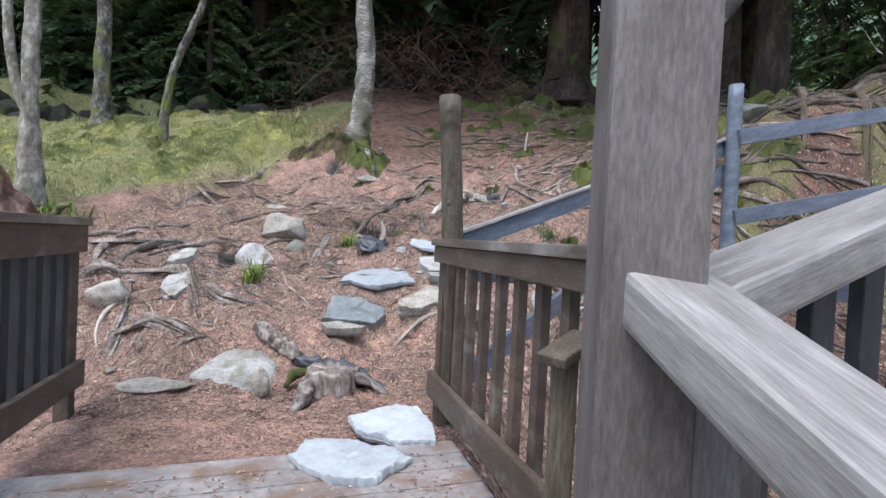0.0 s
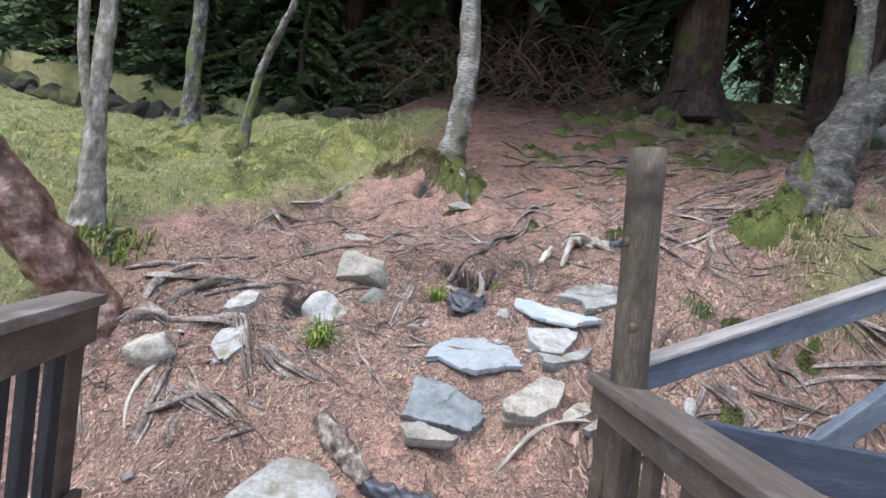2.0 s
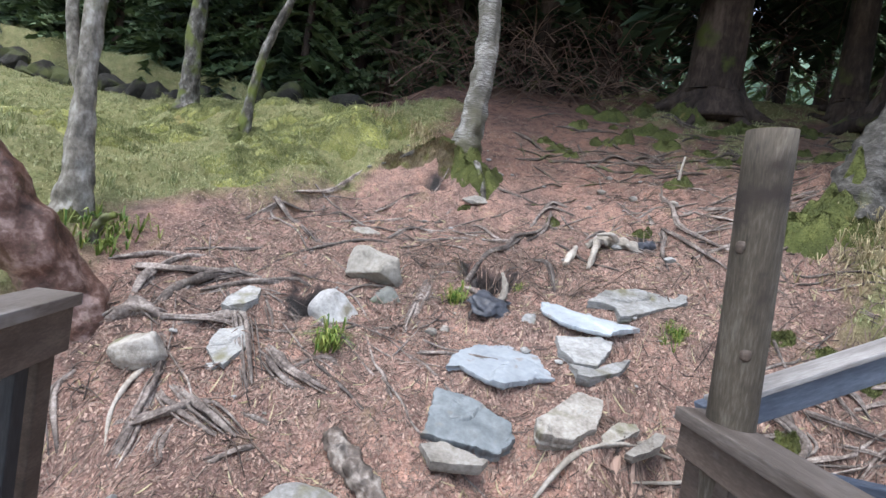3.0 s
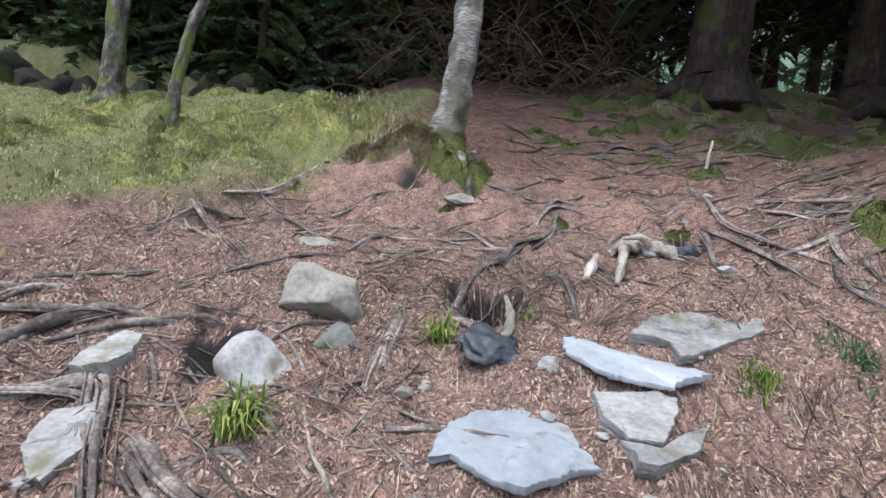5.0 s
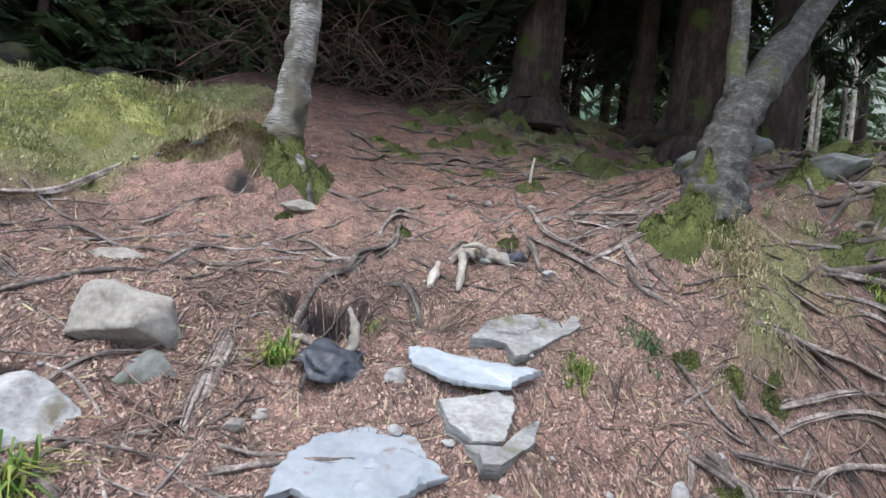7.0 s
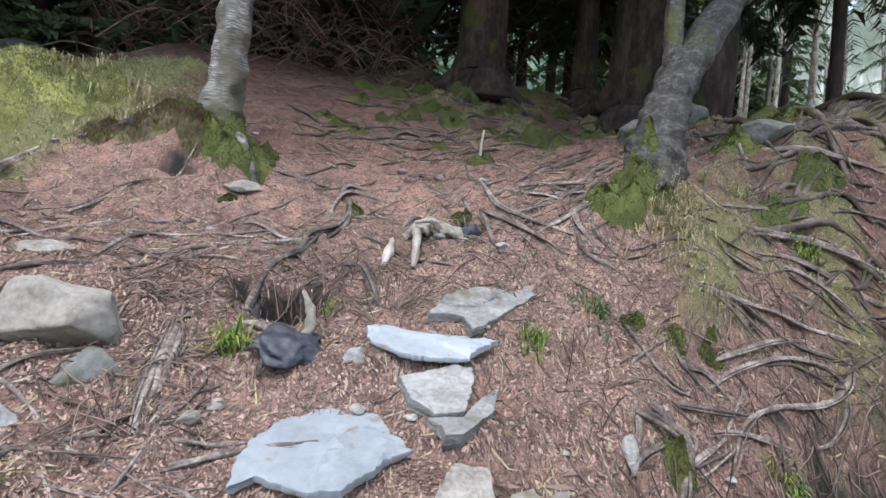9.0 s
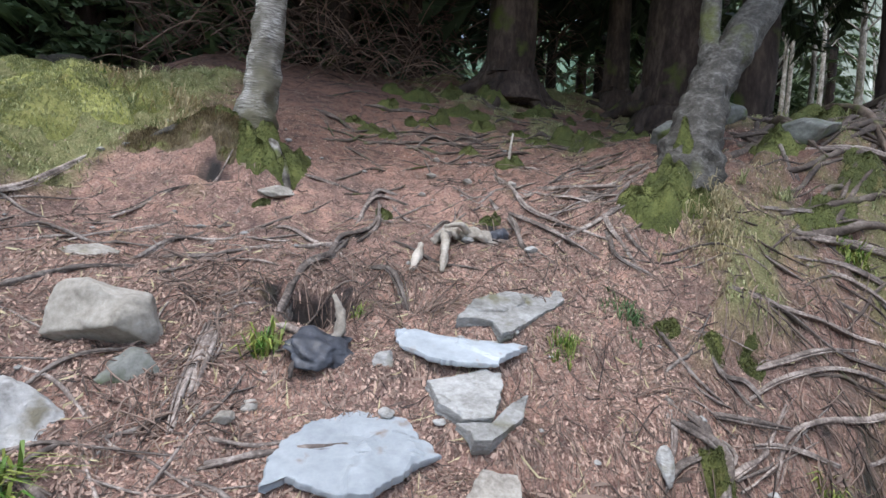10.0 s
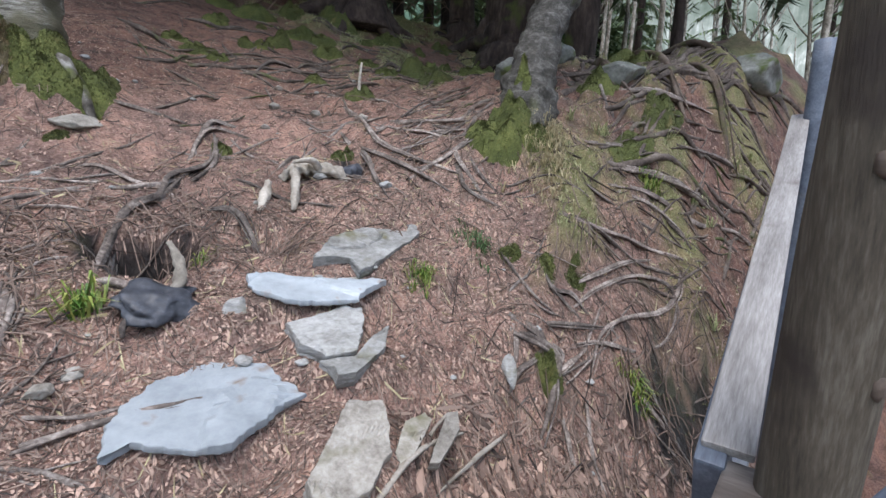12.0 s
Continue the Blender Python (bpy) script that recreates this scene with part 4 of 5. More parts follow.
for k in range(96):
    x = -18 + 27 * r.random()
    y = 13.4 + 10 * r.random() ** 1.3
    if x > 2.2 + 0.2 * (y - 13):
        continue
    spruce(x, y, 0.16 + 0.14 * r.random(), 11 + 5 * r.random(), 0.2 + 0.5 * r.random(), 100 + k, FAR, reach=2.9, roots=0, boughs=80, spray=50)
# spruces added so their unseen overhead crowns shade the slope
for x, y in ((0.9, 13.4), (-1.6, 13.6), (2.6, 14.0), (5.4, 14.2), (-4.0, 13.8)):
    spruce(x, y, 0.3, 17, 6.2, int(500 + 10 * x), FAR, reach=6.4, roots=0, boughs=300, spray=110, wide=0.2)
# low dense trees along the edge of the moss
for k in range(12):
    spruce(-13.5 + 1.05 * k + 0.5 * r.random(), 13.3 + 1.2 * r.random(), 0.12, 8 + 3 * r.random(), 0.15, 250 + k, "young dense spruce at the edge of the moss", PALE_NEEDLES, reach=2.0, roots=0, boughs=90, spray=60)
for k in range(7):
    spruce(-12.4 + 1.2 * k + 0.5 * r.random(), 12.5 + 0.4 * r.random(), 0.1, 7 + 2 * r.random(), 0.5, 280 + k, "young spruce leaning over the dark bank", PALE_NEEDLES, reach=1.8, roots=0, boughs=80, spray=50)
# unseen spruces added behind the bridge to block low skylight
for k in range(26):
    a = math.pi * (0.98 + 1.0 * k / 25)
    d = 15 + 6 * r.random()
    spruce(d * math.cos(a) * 1.1, d * math.sin(a) + 2, 0.25, 15 + 4 * r.random(), 0.8, 300 + k, FAR, reach=3.4, roots=0, boughs=60, spray=36)
# trees beyond the fence
for x, y in ((16.5, 6.2), (18.0, 7.2), (21.0, 6.6), (20, 8.5), (22, 5), (24, 9), (19, 15), (18, 11)):
    spruce(x, y, 0.16, 11, 1.4, int(x * 10), FAR, PALE_NEEDLES, reach=2.6, roots=0, boughs=70, spray=60, wide=0.03)
# glowing backdrop: far woodland, its haze and sky gaps painted as emission
def far_wood():
    m, t, b = material("far_wood_glow", 1.0)
    p = place(t)
    streaks = add(t, "TexNoise", [("Vector", place(t, (0.5, 0.5, 0.06)))], Scale=1.6, Detail=5.0, Roughness=0.6)
    clumps = add(t, "TexNoise", [("Vector", p)], Scale=0.22, Detail=6.0, Roughness=0.65)
    both = mixed(t, 0.55, streaks.outputs[0], clumps.outputs[0])
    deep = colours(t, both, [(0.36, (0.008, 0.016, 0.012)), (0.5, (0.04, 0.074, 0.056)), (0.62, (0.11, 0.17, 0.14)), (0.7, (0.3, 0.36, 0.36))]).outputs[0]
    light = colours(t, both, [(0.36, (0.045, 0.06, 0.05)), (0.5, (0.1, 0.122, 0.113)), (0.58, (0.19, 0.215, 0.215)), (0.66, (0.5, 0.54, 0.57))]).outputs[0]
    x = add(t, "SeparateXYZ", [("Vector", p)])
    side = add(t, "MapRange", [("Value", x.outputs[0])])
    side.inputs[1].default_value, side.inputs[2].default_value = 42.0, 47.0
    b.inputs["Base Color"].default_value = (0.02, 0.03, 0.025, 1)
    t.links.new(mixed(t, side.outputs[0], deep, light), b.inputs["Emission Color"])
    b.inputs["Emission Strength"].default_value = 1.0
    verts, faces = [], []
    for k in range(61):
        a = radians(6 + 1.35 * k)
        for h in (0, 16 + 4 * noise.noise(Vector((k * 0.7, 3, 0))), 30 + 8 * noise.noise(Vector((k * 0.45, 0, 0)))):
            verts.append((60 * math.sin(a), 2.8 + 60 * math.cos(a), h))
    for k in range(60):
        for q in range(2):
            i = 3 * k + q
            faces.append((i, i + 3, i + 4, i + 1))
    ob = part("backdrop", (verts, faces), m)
    tagged(ob, "glowing backdrop painted with hazy green woodland", "backdrop", kind="structure")


far_wood()
# trees between the big trunks, hazy light painted into their pale needles
r = np.random.default_rng(6)
for k in range(16):
    a, d = radians(12 + 46 * r.random()), 24 + 12 * r.random()
    spruce(d * math.sin(a), 2.8 + d * math.cos(a), 0.16, 13 + 4 * r.random(), 0.4, 700 + k, "spruce beyond the wood with hazy light painted into its pale needles", PALE_NEEDLES, reach=3.3, roots=0, boughs=80, spray=60, wide=0.1)
spruce(9.2, 18.6, 0.2, 15, 7.0, 770, "slim dark spruce trunk in the wood", reach=3.0, roots=0, boughs=40)
# slim dark spruce that stands on the crest beyond the fence
spruce(8.1, 7.25, 0.09, 9, 2.2, 610, "slim dark spruce on the crest with thin drooping boughs", reach=2.6, roots=4, boughs=110, spray=160, wide=0.02)
for k in range(5):
    x, y = 9.5 + 11 * r.random(), 16.0 + 9 * r.random()
    spruce(x, y, 0.2, 12 + 3 * r.random(), 2.2, 400 + k, FAR, PALE_NEEDLES, reach=2.8, roots=0, boughs=60, spray=60, wide=0.045)


# ---- roots and dead wood on the bank ----
COUNT = [0]


def root(r, points, label="exposed grey-brown tree root crossing the soil", mat=ROOT, lift=0.35, name="tree_root", group="exposed roots", into=None):
    COUNT[0] += 1
    k = COUNT[0]
    r = r * 0.5
    line = []
    for i, (x, y) in enumerate(points):
        end = i in (0, len(points) - 1)
        line.append((x, y, at(x, y) + r * (-0.5 if end else lift + 0.5 * ((i * 7 + k) % 3))))
    radii = [r * 0.8, r * 1.05, r, r * 0.75, r * 0.4]
    pieces = [tube(line, radii, 12, 7, 0.3, k, True, 0.22)]
    if r > 0.012 and name == "tree_root":
        for s in (-1, 1, 2) if into is None else (1,):
            off = [(x + s * r * (0.9 + 0.8 * math.sin(i * 1.7 + k)), y + s * r * (1.2 + 0.9 * math.cos(i * 2.1 + k)), z - r * 0.3) for i, (x, y, z) in enumerate(line)]
            thin = r * (0.35 + 0.1 * ((k + s) % 3))
            pieces.append(tube(off, [thin, thin * 0.8, thin * 0.3], 6, 5, 0.2, k + s))
    if into is not None:
        into.append(joined(pieces))
        return None
    ob = part(name, joined(pieces), mat)
    return tagged(ob, label, "root" if name == "tree_root" else "dead wood", group)


LOG_BARK = grainy("rotten_log_bark", [(0.36, (0.035, 0.025, 0.02)), (0.5, (0.16, 0.13, 0.11)), (0.64, (0.42, 0.38, 0.34))], 26, 7, 0.6, 1.0, 0.02, ((0.05, 0.04, 0.034), 9.0, 0.52))
WET_WOOD = grainy("wet_stump_wood", [(0.34, (0.05, 0.038, 0.033)), (0.5, (0.18, 0.152, 0.138)), (0.66, (0.42, 0.39, 0.37))], 30, 8, 0.35, 0.6, 0.01, None, stretch=(1, 4, 0.5))
PALE_STICK = "bleached dead stick lying on the needles"
root(0.03, [(0.01, 5.34), (0.09, 5.67), (0.20, 5.96), (0.40, 6.10), (0.58, 6.36), (0.81, 6.62)])
root(0.025, [(0.64, 6.04), (0.76, 5.78), (0.81, 5.51)])
root(0.035, [(0.63, 6.65), (0.73, 6.95), (0.89, 7.08), (1.20, 7.06)])
root(0.03, [(0.86, 7.05), (0.76, 6.49), (0.53, 6.22)])
root(0.045, [(1.98, 7.41), (1.90, 6.77), (1.93, 6.47), (1.80, 6.04), (1.81, 5.85)])
root(0.035, [(1.91, 6.70), (2.02, 6.32), (2.07, 6.02), (2.19, 5.86), (2.29, 5.71)])
root(0.035, [(2.59, 6.13), (2.47, 5.87), (2.48, 5.64), (2.47, 5.49)])
root(0.025, [(2.29, 6.71), (2.58, 6.40), (2.76, 6.12)])
root(0.06, [(-2.01, 4.78), (-1.94, 4.91), (-1.78, 5.06), (-1.57, 5.14)])
root(0.045, [(-1.80, 4.60), (-1.63, 4.66), (-1.49, 4.70), (-1.39, 4.69), (-1.29, 4.61)])
root(0.03, [(-1.50, 5.00), (-1.31, 4.86), (-1.21, 4.74)])
root(0.03, [(-1.80, 4.89), (-1.59, 4.99), (-1.30, 5.15), (-1.14, 5.20)])
root(0.025, [(-1.36, 5.48), (-1.33, 5.65), (-1.28, 5.83)])
root(0.03, [(-0.20, 5.42), (-0.23, 5.19), (-0.25, 5.06)])
root(0.014, [(-0.22, 5.02), (-0.27, 4.84)], PALE_STICK, BLEACHED, 0.5, "dead_stick", "dead sticks")
root(0.02, [(-0.52, 4.83), (-0.59, 4.62)], PALE_STICK, BLEACHED, 0.5, "dead_stick", "dead sticks")
root(0.05, [(-1.13, 4.52), (-0.98, 4.46), (-0.86, 4.38)])
root(0.03, [(-1.99, 5.89), (-1.77, 6.14)])
root(0.03, [(-1.89, 6.37), (-1.59, 6.58), (-1.51, 7.37), (-1.13, 7.86)])
root(0.03, [(1.46, 8.25), (1.76, 8.55), (1.91, 8.50)])
root(0.03, [(0.20, 7.34), (0.70, 7.25)])
root(0.02, [(-0.66, 5.79), (-0.39, 5.93)])
root(0.02, [(0.02, 6.23), (0.32, 6.20)])
root(0.055, [(2.04, 4.75), (2.21, 4.65), (2.31, 4.60), (2.18, 4.50), (2.01, 4.43)], "thick mossy root knee on the bank", ROOT, 0.8)
root(0.025, [(2.26, 4.58), (1.93, 4.55)])
root(0.025, [(2.21, 4.45), (2.19, 4.33), (2.15, 4.23)])
root(0.03, [(2.51, 4.50), (2.39, 4.36), (2.37, 4.24)])
root(0.03, [(2.95, 5.21), (3.24, 5.05), (3.58, 4.90), (3.97, 4.77), (4.55, 4.58)])
root(0.026, [(2.71, 4.81), (2.97, 4.82), (3.48, 4.83), (3.86, 4.75), (3.75, 4.62), (3.48, 4.60), (2.94, 4.63)])
root(0.025, [(2.55, 5.08), (2.59, 4.89), (2.74, 4.73)])
root(0.05, [(3.75, 5.34), (4.16, 5.19), (4.72, 4.98), (5.22, 4.87), (5.46, 4.73)])
root(0.09, [(4.62, 6.19), (4.43, 5.81)])
root(0.07, [(4.78, 6.01), (5.20, 5.71), (6.36, 5.49)])
root(0.04, [(4.20, 5.35), (4.60, 5.17), (5.32, 4.99)])
root(0.035, [(2.58, 6.14), (2.43, 5.80), (2.36, 5.60), (2.56, 5.43)])
root(0.02, [(2.62, 5.79), (2.60, 5.55)])
root(0.05, [(4.95, 5.40), (5.76, 5.24), (6.11, 5.12)])
root(0.022, [(1.76, 4.45), (1.48, 4.39), (1.16, 4.27)], PALE_STICK, BLEACHED, 0.5, "dead_stick", "dead sticks")
root(0.018, [(1.46, 4.56), (1.26, 4.44), (1.07, 4.28)], PALE_STICK, BLEACHED, 0.5, "dead_stick", "dead sticks")
root(0.025, [(2.59, 6.79), (2.79, 6.01)])
root(0.03, [(3.14, 4.58), (2.75, 4.63), (2.44, 4.67)])
root(0.03, [(3.48, 4.03), (3.24, 4.30), (3.18, 4.50), (2.94, 4.68)])
root(0.025, [(3.24, 5.42), (3.63, 5.24), (3.94, 5.04), (4.35, 4.82)])
root(0.04, [(3.79, 5.65), (4.38, 5.48), (4.88, 5.22)])
root(0.02, [(2.24, 5.00), (2.37, 4.81), (2.54, 4.76)])
root(0.03, [(-1.75, 4.29), (-1.75, 4.11), (-1.73, 3.96), (-1.62, 3.81)], PALE_STICK, BLEACHED, 0.5, "dead_stick", "dead sticks")
root(0.04, [(-1.75, 4.28), (-1.54, 4.10), (-1.30, 3.97), (-1.01, 3.90)])
root(0.035, [(-1.66, 3.92), (-1.48, 3.98), (-1.27, 4.09)])
root(0.03, [(-1.41, 3.94), (-1.36, 3.78)])
root(0.04, [(-1.14, 4.47), (-0.91, 4.33), (-0.66, 4.29)])
root(0.03, [(-0.95, 4.42), (-0.75, 4.53), (-0.57, 4.48)])
root(0.035, [(-2.38, 4.51), (-1.94, 4.52), (-1.41, 4.64), (-1.17, 4.26)])
root(0.03, [(0.59, 3.95), (0.84, 4.18), (1.15, 4.34), (1.53, 4.49)], PALE_STICK, BLEACHED, 0.5, "dead_stick", "dead sticks")
root(0.04, [(-2.15, 4.15), (-2.14, 4.02), (-1.89, 3.82)])
root(0.05, [(-2.39, 4.85), (-2.02, 4.93), (-1.65, 5.12), (-1.22, 5.18)])
root(0.04, [(-2.56, 4.83), (-2.25, 5.04), (-1.75, 5.04)])
root(0.03, [(-0.25, 5.42), (-0.30, 5.04), (-0.29, 4.80)])
root(0.02, [(-1.06, 3.76), (-0.90, 3.90)])

ARCHED = "gnarled grey root arching out of the soil"
root(0.045, [(-1.55, 3.80), (-1.58, 3.97), (-1.61, 4.11), (-1.67, 4.30)], ARCHED, ROOT, 0.75)
root(0.05, [(-1.64, 4.24), (-1.34, 4.08), (-1.19, 4.00), (-0.98, 3.95)], ARCHED, ROOT, 0.75)
root(0.045, [(-1.59, 3.91), (-1.39, 3.98), (-1.33, 4.09), (-1.22, 4.18)], ARCHED, ROOT, 0.75)
root(0.03, [(-1.27, 3.75), (-1.32, 3.83), (-1.35, 3.95)], ARCHED, ROOT, 0.75)
root(0.045, [(-1.14, 4.51), (-0.95, 4.42), (-0.78, 4.33), (-0.62, 4.33)], ARCHED, ROOT, 0.75)
root(0.025, [(-1.03, 4.43), (-0.97, 4.27)], ARCHED, ROOT, 0.75)
root(0.04, [(-1.81, 4.53), (-1.58, 4.71), (-1.43, 4.72), (-1.21, 4.41), (-1.09, 4.28)], ARCHED, ROOT, 0.75)
root(0.045, [(-2.26, 4.70), (-2.23, 4.90), (-2.13, 5.01), (-1.96, 5.15)], ARCHED, ROOT, 0.75)
root(0.05, [(-2.20, 4.60), (-2.26, 4.82), (-2.19, 4.94)], ARCHED, ROOT, 0.75)
root(0.06, [(-2.01, 4.62), (-1.97, 4.82), (-1.80, 5.03), (-1.63, 5.18)], ARCHED, ROOT, 0.75)
root(0.045, [(-1.84, 4.90), (-1.53, 5.01), (-1.24, 5.22)], ARCHED, ROOT, 0.75)
root(0.085, [(-2.21, 4.43), (-2.07, 4.50), (-1.87, 4.54)], ARCHED, ROOT, 0.75)
root(0.03, [(-1.08, 4.13), (-0.92, 4.11), (-0.80, 4.06)], ARCHED, ROOT, 0.75)
root(0.03, [(-1.03, 3.76), (-0.92, 3.85), (-0.85, 3.94)], ARCHED, ROOT, 0.75)
root(0.045, [(0.02, 5.35), (0.13, 5.81), (0.23, 6.01), (0.38, 6.09), (0.47, 6.30), (0.71, 6.45), (0.88, 7.02)], ARCHED, ROOT, 0.75)
root(0.05, [(2.09, 4.82), (2.23, 4.68), (2.26, 4.63)], ARCHED, ROOT, 0.75)
root(0.04, [(2.21, 4.64), (2.01, 4.61), (1.91, 4.59)], ARCHED, ROOT, 0.75)
root(0.03, [(2.08, 4.76), (2.02, 4.66), (1.97, 4.63)], ARCHED, ROOT, 0.75)
root(0.035, [(2.91, 5.16), (3.24, 5.06), (3.51, 5.00), (3.82, 4.94), (4.17, 4.83), (4.35, 4.69)], ARCHED, ROOT, 0.75)
root(0.035, [(2.84, 4.91), (3.03, 4.87), (3.43, 4.90), (3.81, 4.91)], ARCHED, ROOT, 0.75)
root(0.036, [(4.07, 4.78), (3.88, 4.69), (3.64, 4.69), (3.11, 4.67), (2.81, 4.64), (2.62, 4.56)], ARCHED, ROOT, 0.75)
root(0.04, [(2.38, 4.76), (2.64, 4.71), (2.91, 4.67)], ARCHED, ROOT, 0.75)
root(0.03, [(2.62, 5.10), (2.59, 4.91), (2.73, 4.85), (2.78, 4.75)], ARCHED, ROOT, 0.75)
root(0.022, [(2.35, 5.22), (2.33, 4.89), (2.49, 4.78)], ARCHED, ROOT, 0.75)
root(0.07, [(4.03, 5.41), (4.39, 5.27), (4.71, 5.10), (5.04, 5.03)], ARCHED, ROOT, 0.75)
root(0.04, [(3.80, 5.27), (4.11, 5.13), (4.28, 4.96), (4.37, 4.85)], ARCHED, ROOT, 0.75)
root(0.03, [(2.67, 6.15), (2.55, 5.74), (2.62, 5.55)], ARCHED, ROOT, 0.75)
root(0.045, [(2.11, 7.74), (2.15, 7.03), (2.07, 6.47), (2.22, 6.14), (2.44, 5.80)], ARCHED, ROOT, 0.75)
root(0.04, [(0.69, 6.87), (0.89, 7.29), (1.10, 7.23)], ARCHED, ROOT, 0.75)
root(0.035, [(0.64, 6.03), (0.78, 5.92), (0.82, 5.56)], ARCHED, ROOT, 0.75)
root(0.03, [(0.04, 6.24), (0.34, 6.19), (0.63, 6.40)], ARCHED, ROOT, 0.75)
root(0.04, [(-0.27, 5.07), (-0.25, 5.30), (-0.20, 5.48)], ARCHED, ROOT, 0.75)
root(0.04, [(1.56, 8.55), (1.88, 8.90), (2.19, 8.59)], ARCHED, ROOT, 0.75)
root(0.04, [(2.40, 6.90), (2.70, 6.55), (2.90, 6.14)], ARCHED, ROOT, 0.75)

for line in ([(6.2, 7.6), (5.5, 6.9), (5.05, 6.3), (4.75, 5.85)], [(6.5, 7.4), (6.05, 6.6), (5.65, 6.0), (5.3, 5.5)], [(6.9, 7.2), (6.6, 6.4), (6.2, 5.7), (5.8, 5.2)], [(6.0, 7.8), (5.2, 7.4), (4.5, 7.2)], [(7.2, 7.3), (7.3, 6.4), (7.0, 5.6)]):
    root(0.1, line, "thick arching spruce root on the far bank", DARK_ROOT, 0.6)

# bleached arching root, and the dark wet stump end under the hollow
snag = thing("bleached_root", "bleached arching root stump on the bank", "root", spot=(1.35, 6.25, at(1.35, 6.25)))
z0 = at(1.35, 6.2)
part("arch", tube([(1.17, 6.3, z0 + 0.02), (1.28, 6.3, z0 + 0.1), (1.42, 6.29, z0 + 0.11), (1.58, 6.23, z0 + 0.06), (1.72, 6.2, z0 - 0.01)], [0.025, 0.05, 0.045, 0.06, 0.015], 18, 9, 0.45, 4, True, 0.25), BLEACHED, snag)
part("prong", tube([(1.25, 6.26, z0 + 0.1), (1.2, 6.08, z0 + 0.0), (1.13, 5.92, z0 - 0.18)], [0.034, 0.034, 0.018], 14, 8, 0.3, 5, True, 0.2), BLEACHED, snag)
part("prong", tube([(1.05, 6.2, z0 - 0.0), (0.98, 6.05, z0 - 0.1), (0.92, 5.93, z0 - 0.18)], [0.022, 0.036, 0.016], 14, 8, 0.3, 6, True, 0.2), BLEACHED, snag)
part("prong", tube([(1.45, 6.28, z0 + 0.1), (1.36, 6.2, z0 + 0.17), (1.22, 6.2, z0 + 0.15)], [0.03, 0.025, 0.01], 8, 5, 0.25, 7), BLEACHED, snag)

stump = thing("dark_stump", "dark wet stump end with a bleached root in a hollow", "stump", spot=(0.32, 5.3, 0.95))
z0 = at(0.3, 5.25)
bm = stone_shape(0.165, 0.13, 0.05, 41, 9, 0.5, 4)
bmesh.ops.transform(bm, matrix=pose(0.3, 5.22, z0 + 0.03, 34, 6, 10), verts=bm.verts)
part("stump_face", bm, CHARRED, stump)
part("root", tube([(0.35, 5.27, z0 + 0.04), (0.385, 5.3, z0 + 0.11), (0.385, 5.34, z0 + 0.19), (0.35, 5.38, z0 + 0.28)], [0.02, 0.03, 0.024, 0.01], 14, 8, 0.25, 8, True, 0.2), BLEACHED, stump)
part("root", tube([(0.2, 5.2, z0 + 0.02), (0.15, 5.12, z0 - 0.04), (0.14, 5.08, z0 - 0.08)], [0.022, 0.016, 0.008], 9, 4, 0.25, 9), ROOT, stump)
part("root", tube([(0.25, 5.3, z0 + 0.05), (0.12, 5.38, z0 + 0.1), (0.05, 5.42, z0 + 0.1)], [0.028, 0.022, 0.01], 9, 4, 0.25, 10), ROOT, stump)

# rotten log and low cut stump beside the path's start
log = thing("rotten_log", "dark weathered broken log lying above a stump", "log", spot=(-0.2, 3.85, at(-0.2, 3.85)))
part("log", tube([(x, y, at(x, y) + h) for x, y, h in ((-0.5, 4.06, 0.05), (-0.38, 3.95, 0.06), (-0.25, 3.84, 0.05), (-0.1, 3.74, 0.03))], [0.055, 0.068, 0.064, 0.05], 24, 12, 0.2, 21, True, 0.16), LOG_BARK, log)
part("log", tube([(x, y, at(x, y) + h) for x, y, h in ((-0.12, 3.74, 0.04), (0.08, 3.7, 0.06), (0.28, 3.66, 0.06), (0.48, 3.56, 0.02), (0.62, 3.48, -0.03))], [0.035, 0.06, 0.06, 0.045, 0.02], 24, 12, 0.3, 22, True, 0.35), CHARRED, log, "black rotten end")
old = thing("old_stump", "low cut stump with a wet cracked top", "stump", spot=(0.18, 3.45, at(0.18, 3.45)))
sides, verts, faces = 40, [], []
z0 = at(0.2, 3.48)
for k, (f, h) in enumerate(((0.15, 0.13), (0.5, 0.135), (0.85, 0.13), (0.98, 0.12), (1.0, 0.09), (0.98, 0.02), (1.04, -0.06), (1.2, -0.16))):
    for q in range(sides):
        a = 2 * math.pi * q / sides
        n = 1 + 0.5 * noise.noise(Vector((math.cos(a) * 1.6, math.sin(a) * 1.6, 3))) + 0.25 * noise.noise(Vector((math.cos(a) * 6, math.sin(a) * 6, k * 0.25)))
        verts.append((0.2 + math.cos(a) * 0.19 * f * n, 3.5 + math.sin(a) * 0.13 * f * n, z0 + h - 0.03 + 0.05 * noise.noise(Vector((math.cos(a) * 2.5 * f, math.sin(a) * 6 * f, 5))) + 0.02 * noise.noise(Vector((math.cos(a) * 9 * f, math.sin(a) * 9 * f, 8)))))
for k in range(7):
    for q in range(sides):
        a, b = k * sides + q, k * sides + (q + 1) % sides
        faces.append((a, a + sides, b + sides, b))
faces.append(tuple(range(sides)))
part("stump", (verts, faces), WET_WOOD, old)
